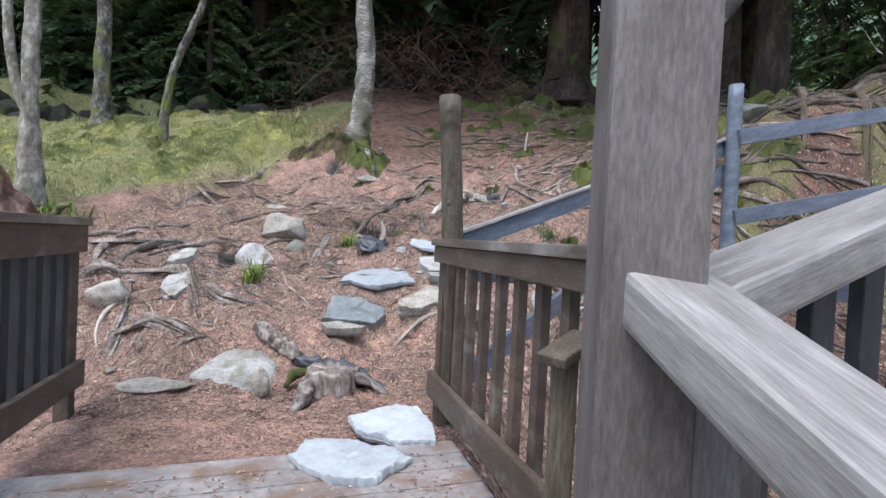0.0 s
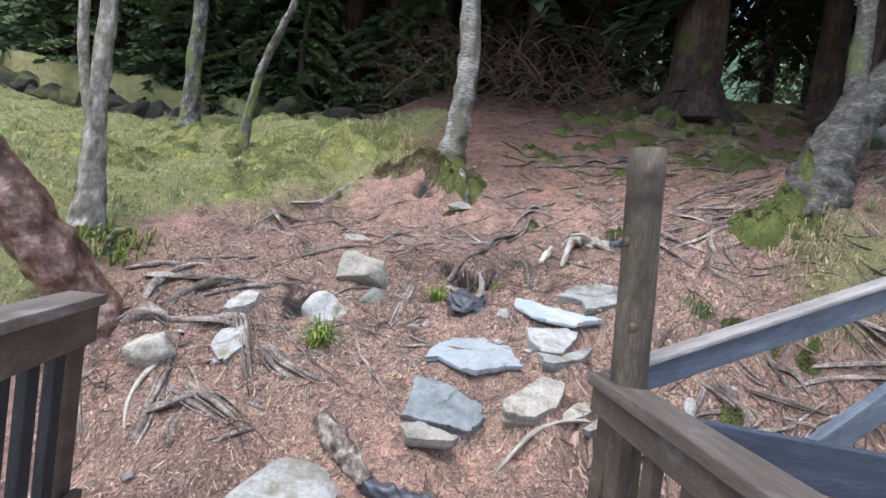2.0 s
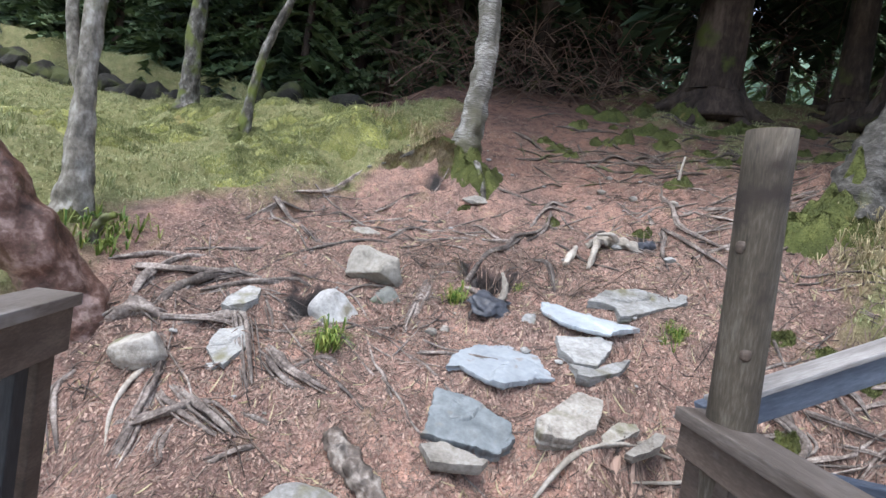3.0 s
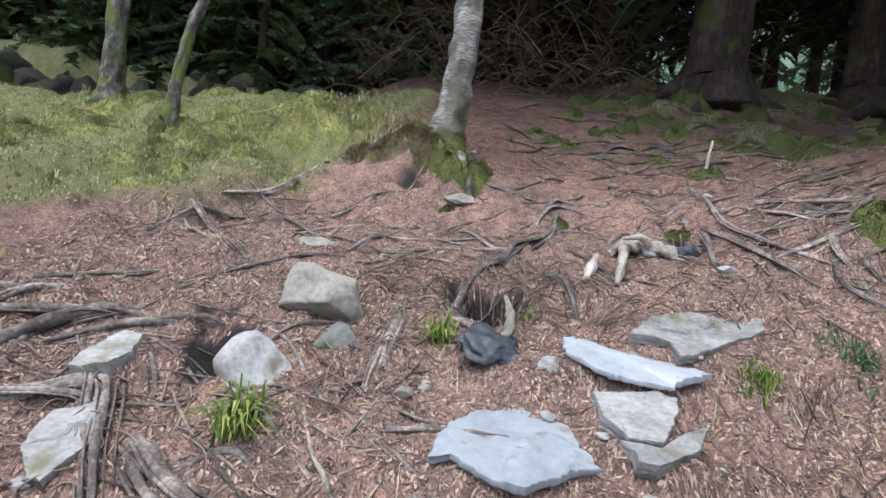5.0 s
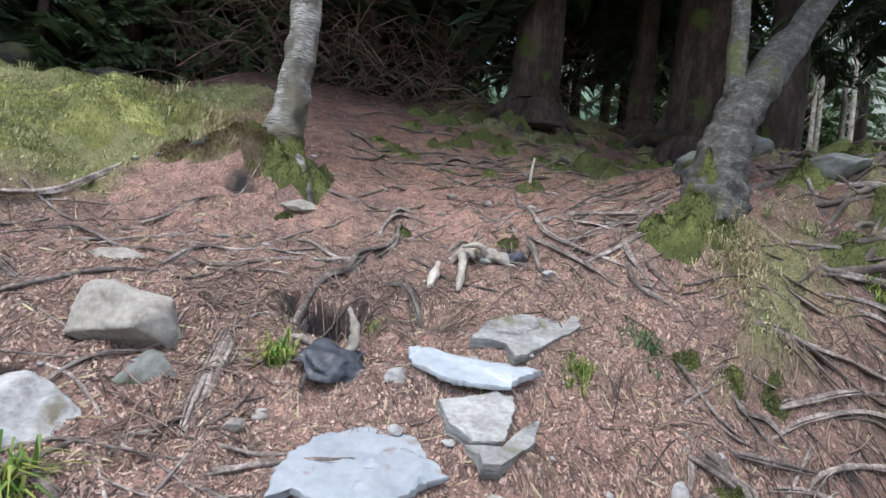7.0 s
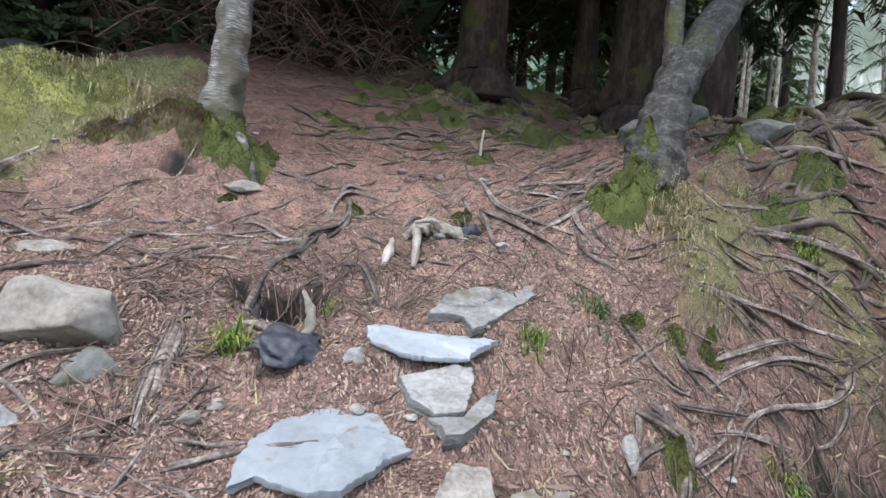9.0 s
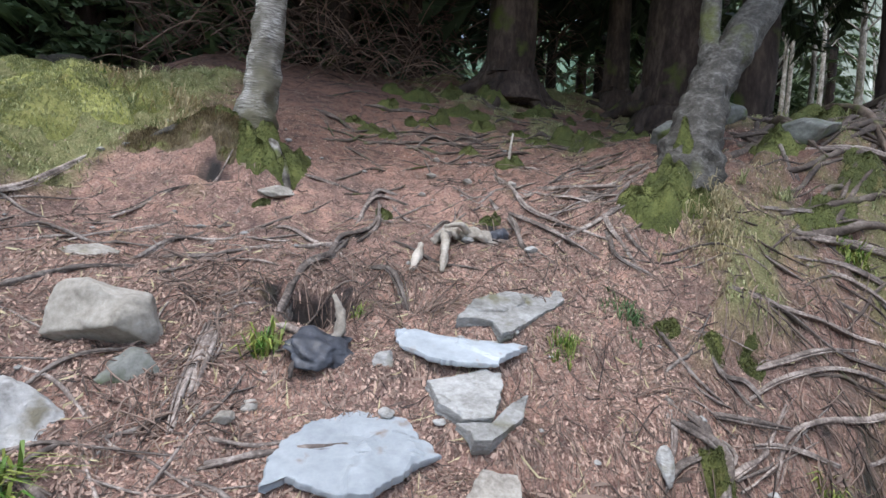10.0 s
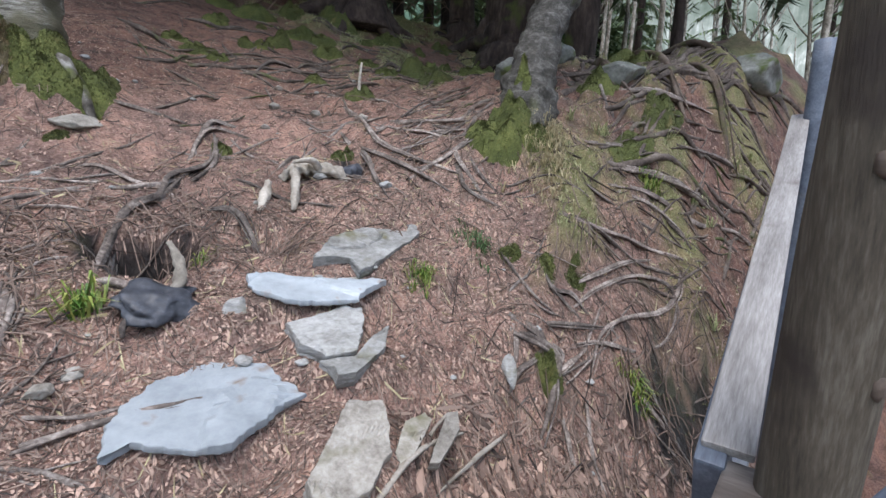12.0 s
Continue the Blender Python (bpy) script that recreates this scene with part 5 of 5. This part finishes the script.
part("root", tube([(0.12, 3.46, z0 + 0.05), (0.06, 3.36, z0 + 0.01), (0.06, 3.26, z0 - 0.03), (0.02, 3.16, z0 - 0.1)], [0.04, 0.05, 0.045, 0.02], 16, 8, 0.4, 23, True, 0.3), WET_WOOD, old)
part("root", tube([(0.05, 3.55, z0 + 0.06), (-0.06, 3.5, z0 + 0.05), (-0.1, 3.42, z0 - 0.02)], [0.03, 0.035, 0.012], 12, 6, 0.4, 24, True, 0.3), MOSS, old, "mossy stump side")
part("root", tube([(0.34, 3.5, z0 + 0.05), (0.46, 3.5, z0 + 0.02), (0.6, 3.46, z0 - 0.08)], [0.04, 0.03, 0.014], 14, 8, 0.4, 25, True, 0.3), WET_WOOD, old)

# wandering roots down the slope
r = np.random.default_rng(21)
tangle = []
for k in range(330):
    zone = r.random()
    if zone < 0.06:
        x, y, a = 4.2 + 4.0 * r.random(), 4.2 + 2.6 * r.random(), -0.3 + 0.7 * (r.random() - 0.5)
    elif zone < 0.5:
        x, y, a = 2.0 + 4.6 * r.random(), 4.4 + 2.6 * r.random(), -0.25 + 0.9 * (r.random() - 0.5)
    elif zone < 0.8:
        x, y, a = 0.4 + 3.2 * r.random(), 6.2 + 3.6 * r.random(), (r.random() - 0.5) * 3.0
    else:
        x, y, a = -2.4 + 2.4 * r.random(), 4.4 + 2.2 * r.random(), (r.random() - 0.5) * 2.0
    rad = (0.01 + 0.026 * r.random() ** 2) * (1.4 if x > 4.2 else 0.85)
    pts = [(x, y)]
    for s in range(4):
        a += (r.random() - 0.5) * 0.5
        step = 0.2 * (0.6 + r.random())
        x, y = x + math.cos(a) * step, y + math.sin(a) * step
        pts.append((x, y))
    if moss_mask(*pts[2]) > 0.5 and x < 0:
        continue
    root(rad, pts, "thin wandering tree root half sunk in the soil", ROOT, lift=0.2, into=tangle if x > 3.6 or y > 7.4 else None)

# hanging fibrous roots along the small scarps
def fibres(name, label, count, x0, x1, y0, y1, drop, seed, thick=0.004):
    r = np.random.default_rng(seed)
    pieces = []
    for _ in range(count):
        x, y = x0 + (x1 - x0) * r.random(), y0 + (y1 - y0) * r.random()
        a = -1.57 + (r.random() - 0.5) * 5.4
        l = drop * (0.25 + 1.1 * r.random() ** 2)
        pts = []
        for s in (0, 0.5, 1):
            px, py = x + math.cos(a) * l * s + 0.09 * (r.random() - 0.5), y + math.sin(a) * l * s + 0.05 * (r.random() - 0.5)
            pts.append((px, py, at(px, py) + 0.012 + 0.05 * (s == 0.5) * r.random()))
        pieces.append(tube(pts, [thick * 1.3, thick, thick * 0.6], 4, 3, 0.0, 1, False))
    tagged(part(name, joined(pieces), TWIGS), label, "roots", kind="stuff")


fibres("root_fibres", "tangle of thin dead root fibres on the bank", 320, -0.5, 1.2, 5.5, 6.1, 0.26, 31, 0.0032)
fibres("root_fibres", "tangle of thin dead root fibres on the bank", 120, -0.6, -0.05, 4.8, 5.6, 0.22, 32, 0.0032)
fibres("root_fibres", "tangle of thin dead root fibres on the bank", 320, 1.7, 4.2, 4.0, 5.2, 0.26, 33, 0.0035)
fibres("root_fibres", "tangle of thin dead root fibres on the bank", 130, -2.4, -0.9, 3.9, 4.8, 0.22, 34)
fibres("root_fibres", "tangle of thin dead root fibres on the bank", 300, 1.5, 3.4, 5.4, 7.6, 0.26, 35)

fibres("root_fibres", "dense tangle of root fibres over black soil", 70, 2.9, 4.3, 3.9, 4.75, 0.3, 36, 0.0045)


# ---- moss and plants ----
def cushion(x, y, rx, ry, rz, seed, label="dark green moss cushion on the ground", mat=None, shoots=None, tall=0.014):
    """A low lumpy moss pad that follows the ground."""
    base = thing("moss_cushion", label, "moss", "moss cushions", spot=(x, y, at(x, y)))
    u = np.array([0.02, 0.15, 0.3, 0.45, 0.6, 0.72, 0.83, 0.92, 1.0, 1.06])
    a = np.arange(30) * 2 * math.pi / 30
    edge = 1 + 0.5 * vnoise(np.cos(a) * 1.3 + seed, np.sin(a) * 1.3 + seed) + 0.3 * vnoise(np.cos(a) * 3.5 + seed, np.sin(a) * 3.5)
    gx = x + rx * u[:, None] * (edge * np.cos(a))[None]
    gy = y + ry * u[:, None] * (edge * np.sin(a))[None]
    h = np.clip(1 - u ** 2, 0, 1)[:, None] ** 0.6 * (0.55 + 0.9 * vnoise(gx / (0.5 * rx) + seed, gy / (0.5 * rx)) + 0.35 * vnoise(gx / 0.04, gy / 0.04))
    gz = land(gx, gy) + rz * np.maximum(h, 0.03) - 0.03 * (u[:, None] > 1.0)
    v = np.stack([gx, gy, gz], -1).reshape(-1, 3)
    n = len(a)
    f = [(k * n + q, (k + 1) * n + q, (k + 1) * n + (q + 1) % n, k * n + (q + 1) % n) for k in range(len(u) - 1) for q in range(n)]
    f.append(tuple(range(n)))
    part("pad", (v.tolist(), f), mat or MOSS, base)
    q = np.random.default_rng(seed).random((4000, 3))
    ka, ku = q[:, 0] * n, q[:, 1] * 8
    ia, iu = ka.astype(int), ku.astype(int)
    fa, fu = (ka - ia)[:, None], (ku - iu)[:, None]
    g = v.reshape(len(u), n, 3)
    ib = (ia + 1) % n
    spots = (g[iu, ia] * (1 - fa) + g[iu, ib] * fa) * (1 - fu) + (g[iu + 1, ia] * (1 - fa) + g[iu + 1, ib] * fa) * fu
    part("fuzz", blades(int(2600 * (rx * ry) ** 0.5 / 0.2), spots, tall, 0.0026, 1.1, seed, 0.7), shoots or MOSS_BLADES, base, smooth=False)


MOSS_BRIGHT = grainy("field_moss", [(0.3, (0.06, 0.075, 0.015)), (0.5, (0.2, 0.205, 0.055)), (0.7, (0.4, 0.39, 0.15))], 50, 5, 0.95, 1.0, 0.02, ((0.25, 0.2, 0.08), 3.0, 0.6))
MOSS_BLADES = blades_material("moss_shoots", (0.045, 0.056, 0.015), (0.155, 0.165, 0.052))
for k, (x, y, a, b, c) in enumerate((
        (0.0, 7.32, 0.2, 0.16, 0.15), (-0.2, 7.3, 0.16, 0.14, 0.12), (0.1, 7.5, 0.16, 0.14, 0.14), (-0.12, 7.48, 0.16, 0.14, 0.2), (-0.5, 7.5, 0.16, 0.12, 0.1), (-0.75, 7.5, 0.2, 0.14, 0.1), (-0.32, 7.38, 0.12, 0.1, 0.12),
        (2.92, 5.82, 0.2, 0.16, 0.2), (3.08, 5.9, 0.2, 0.18, 0.28), (2.8, 5.95, 0.18, 0.15, 0.14), (3.2, 5.72, 0.2, 0.15, 0.12), (3.3, 6.0, 0.14, 0.12, 0.4),
        (2.82, 9.5, 0.2, 0.16, 0.16), (2.4, 7.58, 0.16, 0.14, 0.13), (1.13, 9.2, 0.2, 0.14, 0.12), (3.75, 8.1, 0.22, 0.18, 0.16), (1.74, 6.52, 0.1, 0.08, 0.08),
        (4.2, 9.3, 0.24, 0.18, 0.16), (0.9, 9.5, 0.16, 0.13, 0.1), (2.14, 8.2, 0.14, 0.11, 0.09), (4.0, 8.5, 0.22, 0.16, 0.15), (2.2, 10.9, 0.3, 0.25, 0.25),
        (3.6, 11.0, 0.35, 0.25, 0.35), (2.9, 11.3, 0.25, 0.2, 0.2), (1.25, 8.9, 0.12, 0.1, 0.08), (4.9, 7.7, 0.3, 0.22, 0.2), (2.2, 4.55, 0.09, 0.08, 0.14),
        (2.85, 4.92, 0.09, 0.06, 0.05), (2.62, 5.0, 0.08, 0.05, 0.05), (2.4, 5.15, 0.09, 0.05, 0.05), (0.88, 6.85, 0.09, 0.1, 0.07), (-0.12, 6.86, 0.07, 0.05, 0.04), (3.3, 9.2, 0.18, 0.14, 0.13),
        (-2.15, 7.9, 0.46, 0.3, 0.2), (-1.72, 8.05, 0.4, 0.28, 0.2), (-2.9, 8.2, 0.44, 0.26, 0.18), (-2.0, 8.35, 0.5, 0.3, 0.2), (-1.4, 8.4, 0.34, 0.25, 0.14), (-4.6, 7.9, 0.45, 0.3, 0.2), (-3.9, 7.4, 0.4, 0.3, 0.14), (-2.6, 7.0, 0.35, 0.25, 0.1), (-4.6, 6.6, 0.5, 0.35, 0.14), (4.6, 6.2, 0.3, 0.2, 0.14), (5.0, 5.6, 0.3, 0.16, 0.1), (4.3, 5.5, 0.3, 0.12, 0.09), (3.3, 8.6, 0.16, 0.12, 0.12), (5.4, 6.3, 0.35, 0.2, 0.15))):
    if x < -1.2:
        cushion(x, y, a, b, c, 300 + k, "yellow-green moss hummock in the grass", MOSS_BRIGHT, GRASS, 0.03)
    else:
        cushion(x, y, a, b, c * 1.1, 300 + k)


# dry grassy earth round the birch foot, and moss at the feet of the thin trees
DRY_EARTH = grainy("dry_grassy_earth", [(0.3, (0.05, 0.038, 0.022)), (0.5, (0.16, 0.125, 0.075)), (0.7, (0.32, 0.26, 0.16))], 50, 6, 0.95, 1.0, 0.03, ((0.12, 0.13, 0.035), 6.0, 0.52))
DRY_SHOOTS = blades_material("dry_shoots", (0.1, 0.075, 0.04), (0.36, 0.29, 0.17))
for k, (x, y, a, b, c) in enumerate(((-0.86, 7.4, 0.17, 0.13, 0.14), (-0.66, 7.43, 0.18, 0.11, 0.16), (-0.46, 7.36, 0.12, 0.1, 0.16), (-1.1, 7.5, 0.2, 0.14, 0.1))):
    cushion(x, y, a, b, c, 700 + k, "dry grassy earth hump at the birch foot", DRY_EARTH, DRY_SHOOTS, 0.045)
for k, (x, y, a, b, c) in enumerate(((-3.27, 7.52, 0.15, 0.13, 0.2), (-5.0, 8.8, 0.26, 0.2, 0.24), (-3.12, 4.93, 0.16, 0.13, 0.2))):
    cushion(x, y, a, b, c, 710 + k, "dark green moss collar at a tree foot")

# small moss pads and dark roots over the wood's floor
r = np.random.default_rng(23)
for k in range(30):
    x, y = 1.4 + 5.0 * r.random(), 7.9 + 3.6 * r.random()
    s = 0.06 + 0.13 * r.random()
    cushion(x, y, s * (1 + 0.5 * r.random()), s, s * 1.2, 500 + k)
for k in range(80):
    x, y, a = 0.2 + 6.6 * r.random(), 7.6 + 3.8 * r.random(), -0.2 + 1.6 * (r.random() - 0.5)
    pts = [(x, y)]
    for s in range(4):
        a += (r.random() - 0.5) * 0.7
        x, y = x + math.cos(a) * 0.22, y + math.sin(a) * 0.22
        pts.append((x, y))
    root(0.02 + 0.035 * r.random() ** 2, pts, "dark root running over the floor of the wood", DARK_ROOT, 0.3, into=tangle)


for k in range(85):
    # they leave the feet of the trees and run down the bank, half sunk
    u = r.random()
    x, y, a = 3.6 + 4.2 * u, 6.9 - 1.6 * r.random() + 0.4 * u, 0.0 - 0.1 * u + 0.5 * (r.random() - 0.5)
    pts = [(x, y)]
    for s in range(6):
        a += (r.random() - 0.5) * 0.55
        step = 0.2 + 0.18 * r.random()
        x, y = x + math.cos(a) * step, y + math.sin(a) * step
        pts.append((x, y))
    root(0.03 + 0.055 * r.random() ** 2.5, pts, lift=-0.4, into=tangle)
tagged(part("root_tangle", joined(tangle), BANK_ROOT), "tangle of dark mossy roots over the slope", "roots", kind="stuff")
for k in range(34):
    x, y = -5.6 + 3.6 * r.random(), 6.2 + 3.4 * r.random()
    s = 0.14 + 0.2 * r.random()
    if moss_mask(x, y) > 0.8:
        cushion(x, y, s * (1 + 0.6 * r.random()), s, s * 0.55, 600 + k, "yellow-green moss hummock in the grass", MOSS_BRIGHT, GRASS, 0.03)


def scatter(count, x0, x1, y0, y1, seed, keep):
    r = np.random.default_rng(seed)
    x, y = x0 + (x1 - x0) * r.random(count), y0 + (y1 - y0) * r.random(count)
    k = r.random(count) < keep(x, y)
    x, y = x[k], y[k]
    return np.stack([x, y, land(x, y) - 0.004], 1)


mossy = scatter(190000, -12, 6.5, 3.0, 13.2, 41, moss_mask)
tagged(part("grass", blades(150000, mossy, 0.042, 0.003, 1.5, 42), GRASS, smooth=False), "short yellow-green mossy grass on the bank", "grass", kind="stuff")
tufts = mossy[np.random.default_rng(43).integers(0, len(mossy), 260)]
tufts = np.repeat(tufts, 26, 0) + np.random.default_rng(44).normal(0, 0.03, (260 * 26, 3)) * (1, 1, 0)
tagged(part("grass", blades(7000, tufts, 0.15, 0.004, 1.2, 45, 0.9), GRASS, smooth=False), "longer drooping grass tufts in the moss", "grass", kind="stuff")


def tuft(name, label, x, y, count, tall, spread, mat, seed, wide=0.005, group="tufts on the bank"):
    r = np.random.default_rng(seed)
    spots = np.stack([x + r.normal(0, spread, 60), y + r.normal(0, spread, 60), np.zeros(60)], 1)
    spots[:, 2] = land(spots[:, 0], spots[:, 1]) - 0.01
    return tagged(part(name, blades(count, spots, tall, wide, 1.1, seed, 1.0), mat, smooth=False), label, "grass tuft", group)


tuft("rush_tuft", "bright green drooping rush tuft below a white rock", -0.77, 4.62, 110, 0.18, 0.035, LUSH, 51, 0.006)
tuft("rush_tuft", "small green rush tuft on the bank", 0.0, 5.27, 90, 0.15, 0.03, LUSH, 52, 0.005)
tuft("rush_tuft", "small yellow-green rush tuft beside the steps", 1.68, 5.15, 110, 0.11, 0.04, LUSH, 53, 0.004)
tuft("rush_tuft", "small green tuft beside the hollow", 0.5, 5.55, 50, 0.08, 0.03, LUSH, 54, 0.003)
tuft("dry_tuft", "dry straw-coloured grass tuft under the forked tree", 3.25, 5.65, 260, 0.17, 0.1, STRAW, 55, 0.004)
tuft("dry_tuft", "dry straw-coloured grass tuft under the forked tree", 3.05, 5.45, 260, 0.14, 0.14, STRAW, 56, 0.004)
tuft("dry_tuft", "dry pale grass hanging beside the birch foot", -0.92, 7.6, 160, 0.2, 0.06, STRAW, 57, 0.006)
tuft("dry_tuft", "dry pale grass on the mound", -1.6, 8.4, 180, 0.2, 0.12, STRAW, 58, 0.006)
tuft("dry_tuft", "dry pale grass on the mound", -1.0, 8.35, 140, 0.18, 0.12, STRAW, 59, 0.006)
tuft("rush_tuft", "green ferny tuft by the tree foot", -2.75, 4.95, 200, 0.16, 0.12, LUSH, 60, 0.006)
tuft("rush_tuft", "green tuft among roots below the fence", 4.3, 5.25, 120, 0.15, 0.06, LUSH, 61, 0.006)
tuft("rush_tuft", "green tuft among the fence-side roots", 3.0, 4.45, 120, 0.12, 0.05, LUSH, 62, 0.005)
tuft("rush_tuft", "dark green leaves beside the root fibres", 2.15, 5.25, 150, 0.09, 0.06, FERN, 63, 0.004)
tuft("rush_tuft", "dark green ferny leaves beside the mound", -1.75, 8.1, 160, 0.12, 0.1, FERN, 64, 0.006)


# ---- litter ----
def flakes(count, x0, x1, y0, y1, long, wide, seed, mat, name, label, category, curl=0.5, keep=lambda x, y: (1 - 0.9 * moss_mask(x, y)) * (1 - mud_shade_mask(x, y)) * (np.abs(land(x, y + 0.04) - land(x, y - 0.04)) < 0.3), level=None):
    level = level or land
    p = scatter(count, x0, x1, y0, y1, seed, keep)
    n = len(p)
    r = np.random.default_rng(seed + 1)
    a = r.random(n) * 6.283
    l = long * (0.4 + 1.1 * r.random(n) ** 2)
    w = wide * (0.5 + r.random(n))
    d = np.stack([np.cos(a) * l, np.sin(a) * l], 1)
    s = np.stack([-np.sin(a) * w, np.cos(a) * w], 1)
    corners = []
    for u, v in ((-1, -0.4), (0, -1), (1, -0.2), (1, 0.3), (0.1, 1), (-1, 0.4)):
        q = p[:, :2] + d * u + s * v
        corners.append(np.concatenate([q, (level(q[:, 0], q[:, 1]) + 0.004 + curl * w * r.random(n) * (1 + abs(u)))[:, None]], 1))
    v = np.stack(corners, 1).reshape(-1, 3)
    i = np.arange(n) * 6
    f = np.stack([i, i + 1, i + 4, i + 5, i + 1, i + 2, i + 3, i + 4], 1).reshape(-1, 4)
    tagged(part(name, (v.tolist(), f.tolist()), mat, smooth=False), label, category, kind="stuff")


flakes(56000, -2.4, 2.6, 2.6, 6.0, 0.011, 0.0042, 71, LITTER, "leaf_litter", "tan and russet leaf flakes on the path", "leaf litter")
flakes(60000, -2.6, 7.6, 4.2, 9.5, 0.0105, 0.0042, 73, LITTER, "leaf_litter", "tan and russet leaf flakes on the slope", "leaf litter")
flakes(40000, -2.4, 4.2, 3.0, 6.6, 0.036, 0.0019, 75, TWIGS, "twig_litter", "dead needles and thin twigs on the soil", "twigs", 2.0)
flakes(20000, -2.4, 7.8, 4.2, 10.5, 0.05, 0.0026, 77, TWIGS, "twig_litter", "dead needles and thin twigs on the slope", "twigs", 2.0)
flakes(1300, -2.2, 4.2, 3.4, 7.0, 0.06, 0.0028, 79, STRAW, "twig_litter", "pale dry stalks on the soil", "twigs", 2.0)

flakes(5200, 1.1, 3.6, 0.8, 4.4, 0.034, 0.013, 85, LITTER, "leaf_litter", "pale and brown dead leaves below the balustrade", "leaf litter", 0.9)
flakes(3600, 1.1, 3.8, 0.8, 4.6, 0.1, 0.004, 87, TWIGS, "twig_litter", "dead twigs below the balustrade", "twigs", 3.0)


def on_deck(x, y):
    along, across = (x + 0.17) * ALONG.x + (y - 3.09) * ALONG.y, (x + 0.17) * OUT.x + (y - 3.09) * OUT.y
    return (along < -0.75) & (along > -3.2) & (np.abs(across) < 1.0)


flakes(5200, -1.2, 2.0, 0.2, 2.7, 0.013, 0.005, 83, LITTER, "leaf_litter", "russet leaf flakes lying on the wet deck", "leaf litter", keep=lambda x, y: on_deck(x, y) * ramp(0.8, 2.4, y), level=lambda x, y: -0.027 - 0.42 * ramp(1.55, -0.3, y))

# pebbles
r = np.random.default_rng(81)
for k in range(70):
    x, y = -1.8 + 4.4 * r.random(), 3.4 + 5.2 * r.random() ** 0.9
    s = 0.012 + 0.03 * r.random() ** 2
    stone("pebble", "small pale pebble on the soil", x, y, (s * 1.3, s, s * 0.7), at(x, y) + s * 0.3, 360 * r.random(), mat=STONE_PALE, seed=400 + k % 9, facets=5, group="pebbles")
for x, y, s in ((1.5, 7.6, 0.07), (1.85, 7.4, 0.065), (1.65, 7.95, 0.05), (2.2, 7.1, 0.07), (-0.12, 4.93, 0.05), (-0.02, 5.02, 0.045), (1.3, 7.2, 0.05)):
    stone("rock", "small greyish stone between the roots", x, y, (s * 1.1, s * 0.8, s * 0.6), None, 40, mat=STONE, seed=int(s * 900), facets=7, group="small stones")

# pale broken stick standing in the moss
tagged(part("stick", tube([(2.4, 7.6, at(2.4, 7.6)), (2.41, 7.6, at(2.4, 7.6) + 0.2), (2.43, 7.6, at(2.4, 7.6) + 0.36)], [0.02, 0.016, 0.012], 7, 3, 0.2, 2), BLEACHED), "broken pale stick standing in a moss cushion", "stick")


# ---- dead branches in the dark of the wood ----
def brush(name, label, count, x0, x1, y0, y1, z0, z1, long, seed):
    r = np.random.default_rng(seed)
    pieces = []
    for _ in range(count):
        x, y = x0 + (x1 - x0) * r.random(), y0 + (y1 - y0) * r.random()
        z = at(x, y) + z0 + (z1 - z0) * r.random() ** 1.5
        a, e = r.random() * 6.283, (r.random() - 0.35) * 1.2
        l = long * (0.5 + r.random())
        d = Vector((math.cos(a) * math.cos(e), math.sin(a) * math.cos(e), math.sin(e)))
        p0 = Vector((x, y, z))
        p1 = p0 + d * l * 0.5 + Vector((0, 0, 0.12 * l))
        p2 = p0 + d * l + Vector((0, 0, -0.12 * l))
        pieces.append(tube([p0, p1, p2], [0.012, 0.008, 0.003], 4, 3, 0.0, 1, False))
    tagged(part(name, joined(pieces), BRUSH), label, "branches", kind="stuff")


brush("dead_branches", "thicket of brown dead spruce branches", 520, -2.6, 3.0, 11.4, 13.4, 0.0, 1.6, 1.1, 91)
brush("dead_branches", "dead branches between the spruce trunks", 160, 2.2, 7.5, 12.2, 14.0, 0.2, 2.2, 1.2, 92)

# bare trees on the bright far side
r = np.random.default_rng(95)
for k in range(30):
    x, y = 12 + 14 * r.random(), 6.5 + 10 * r.random()
    z = at(x, y)
    h = 5 + 3 * r.random()
    e = thing("bare_tree", "slim bare tree against the sky", "tree", "bare trees on the far side", spot=(x, y, z))
    part("trunk", tube([(x, y, z - 0.2), (x + 0.1, y, z + h * 0.5), (x, y + 0.2, z + h)], [0.09, 0.06, 0.015], 7, 4, 0.1, k), PALE_BARK, e)
    for s in range(6):
        a, u = r.random() * 6.283, 0.3 + 0.6 * r.random()
        p = Vector((x + 0.08, y, z + h * u))
        part("limb", tube([p, p + Vector((math.cos(a) * 0.5, math.sin(a) * 0.5, 0.6)), p + Vector((math.cos(a) * 0.9, math.sin(a) * 0.9, 1.4))], [0.03, 0.02, 0.006], 5, 3, 0.1, s), PALE_BARK, e)
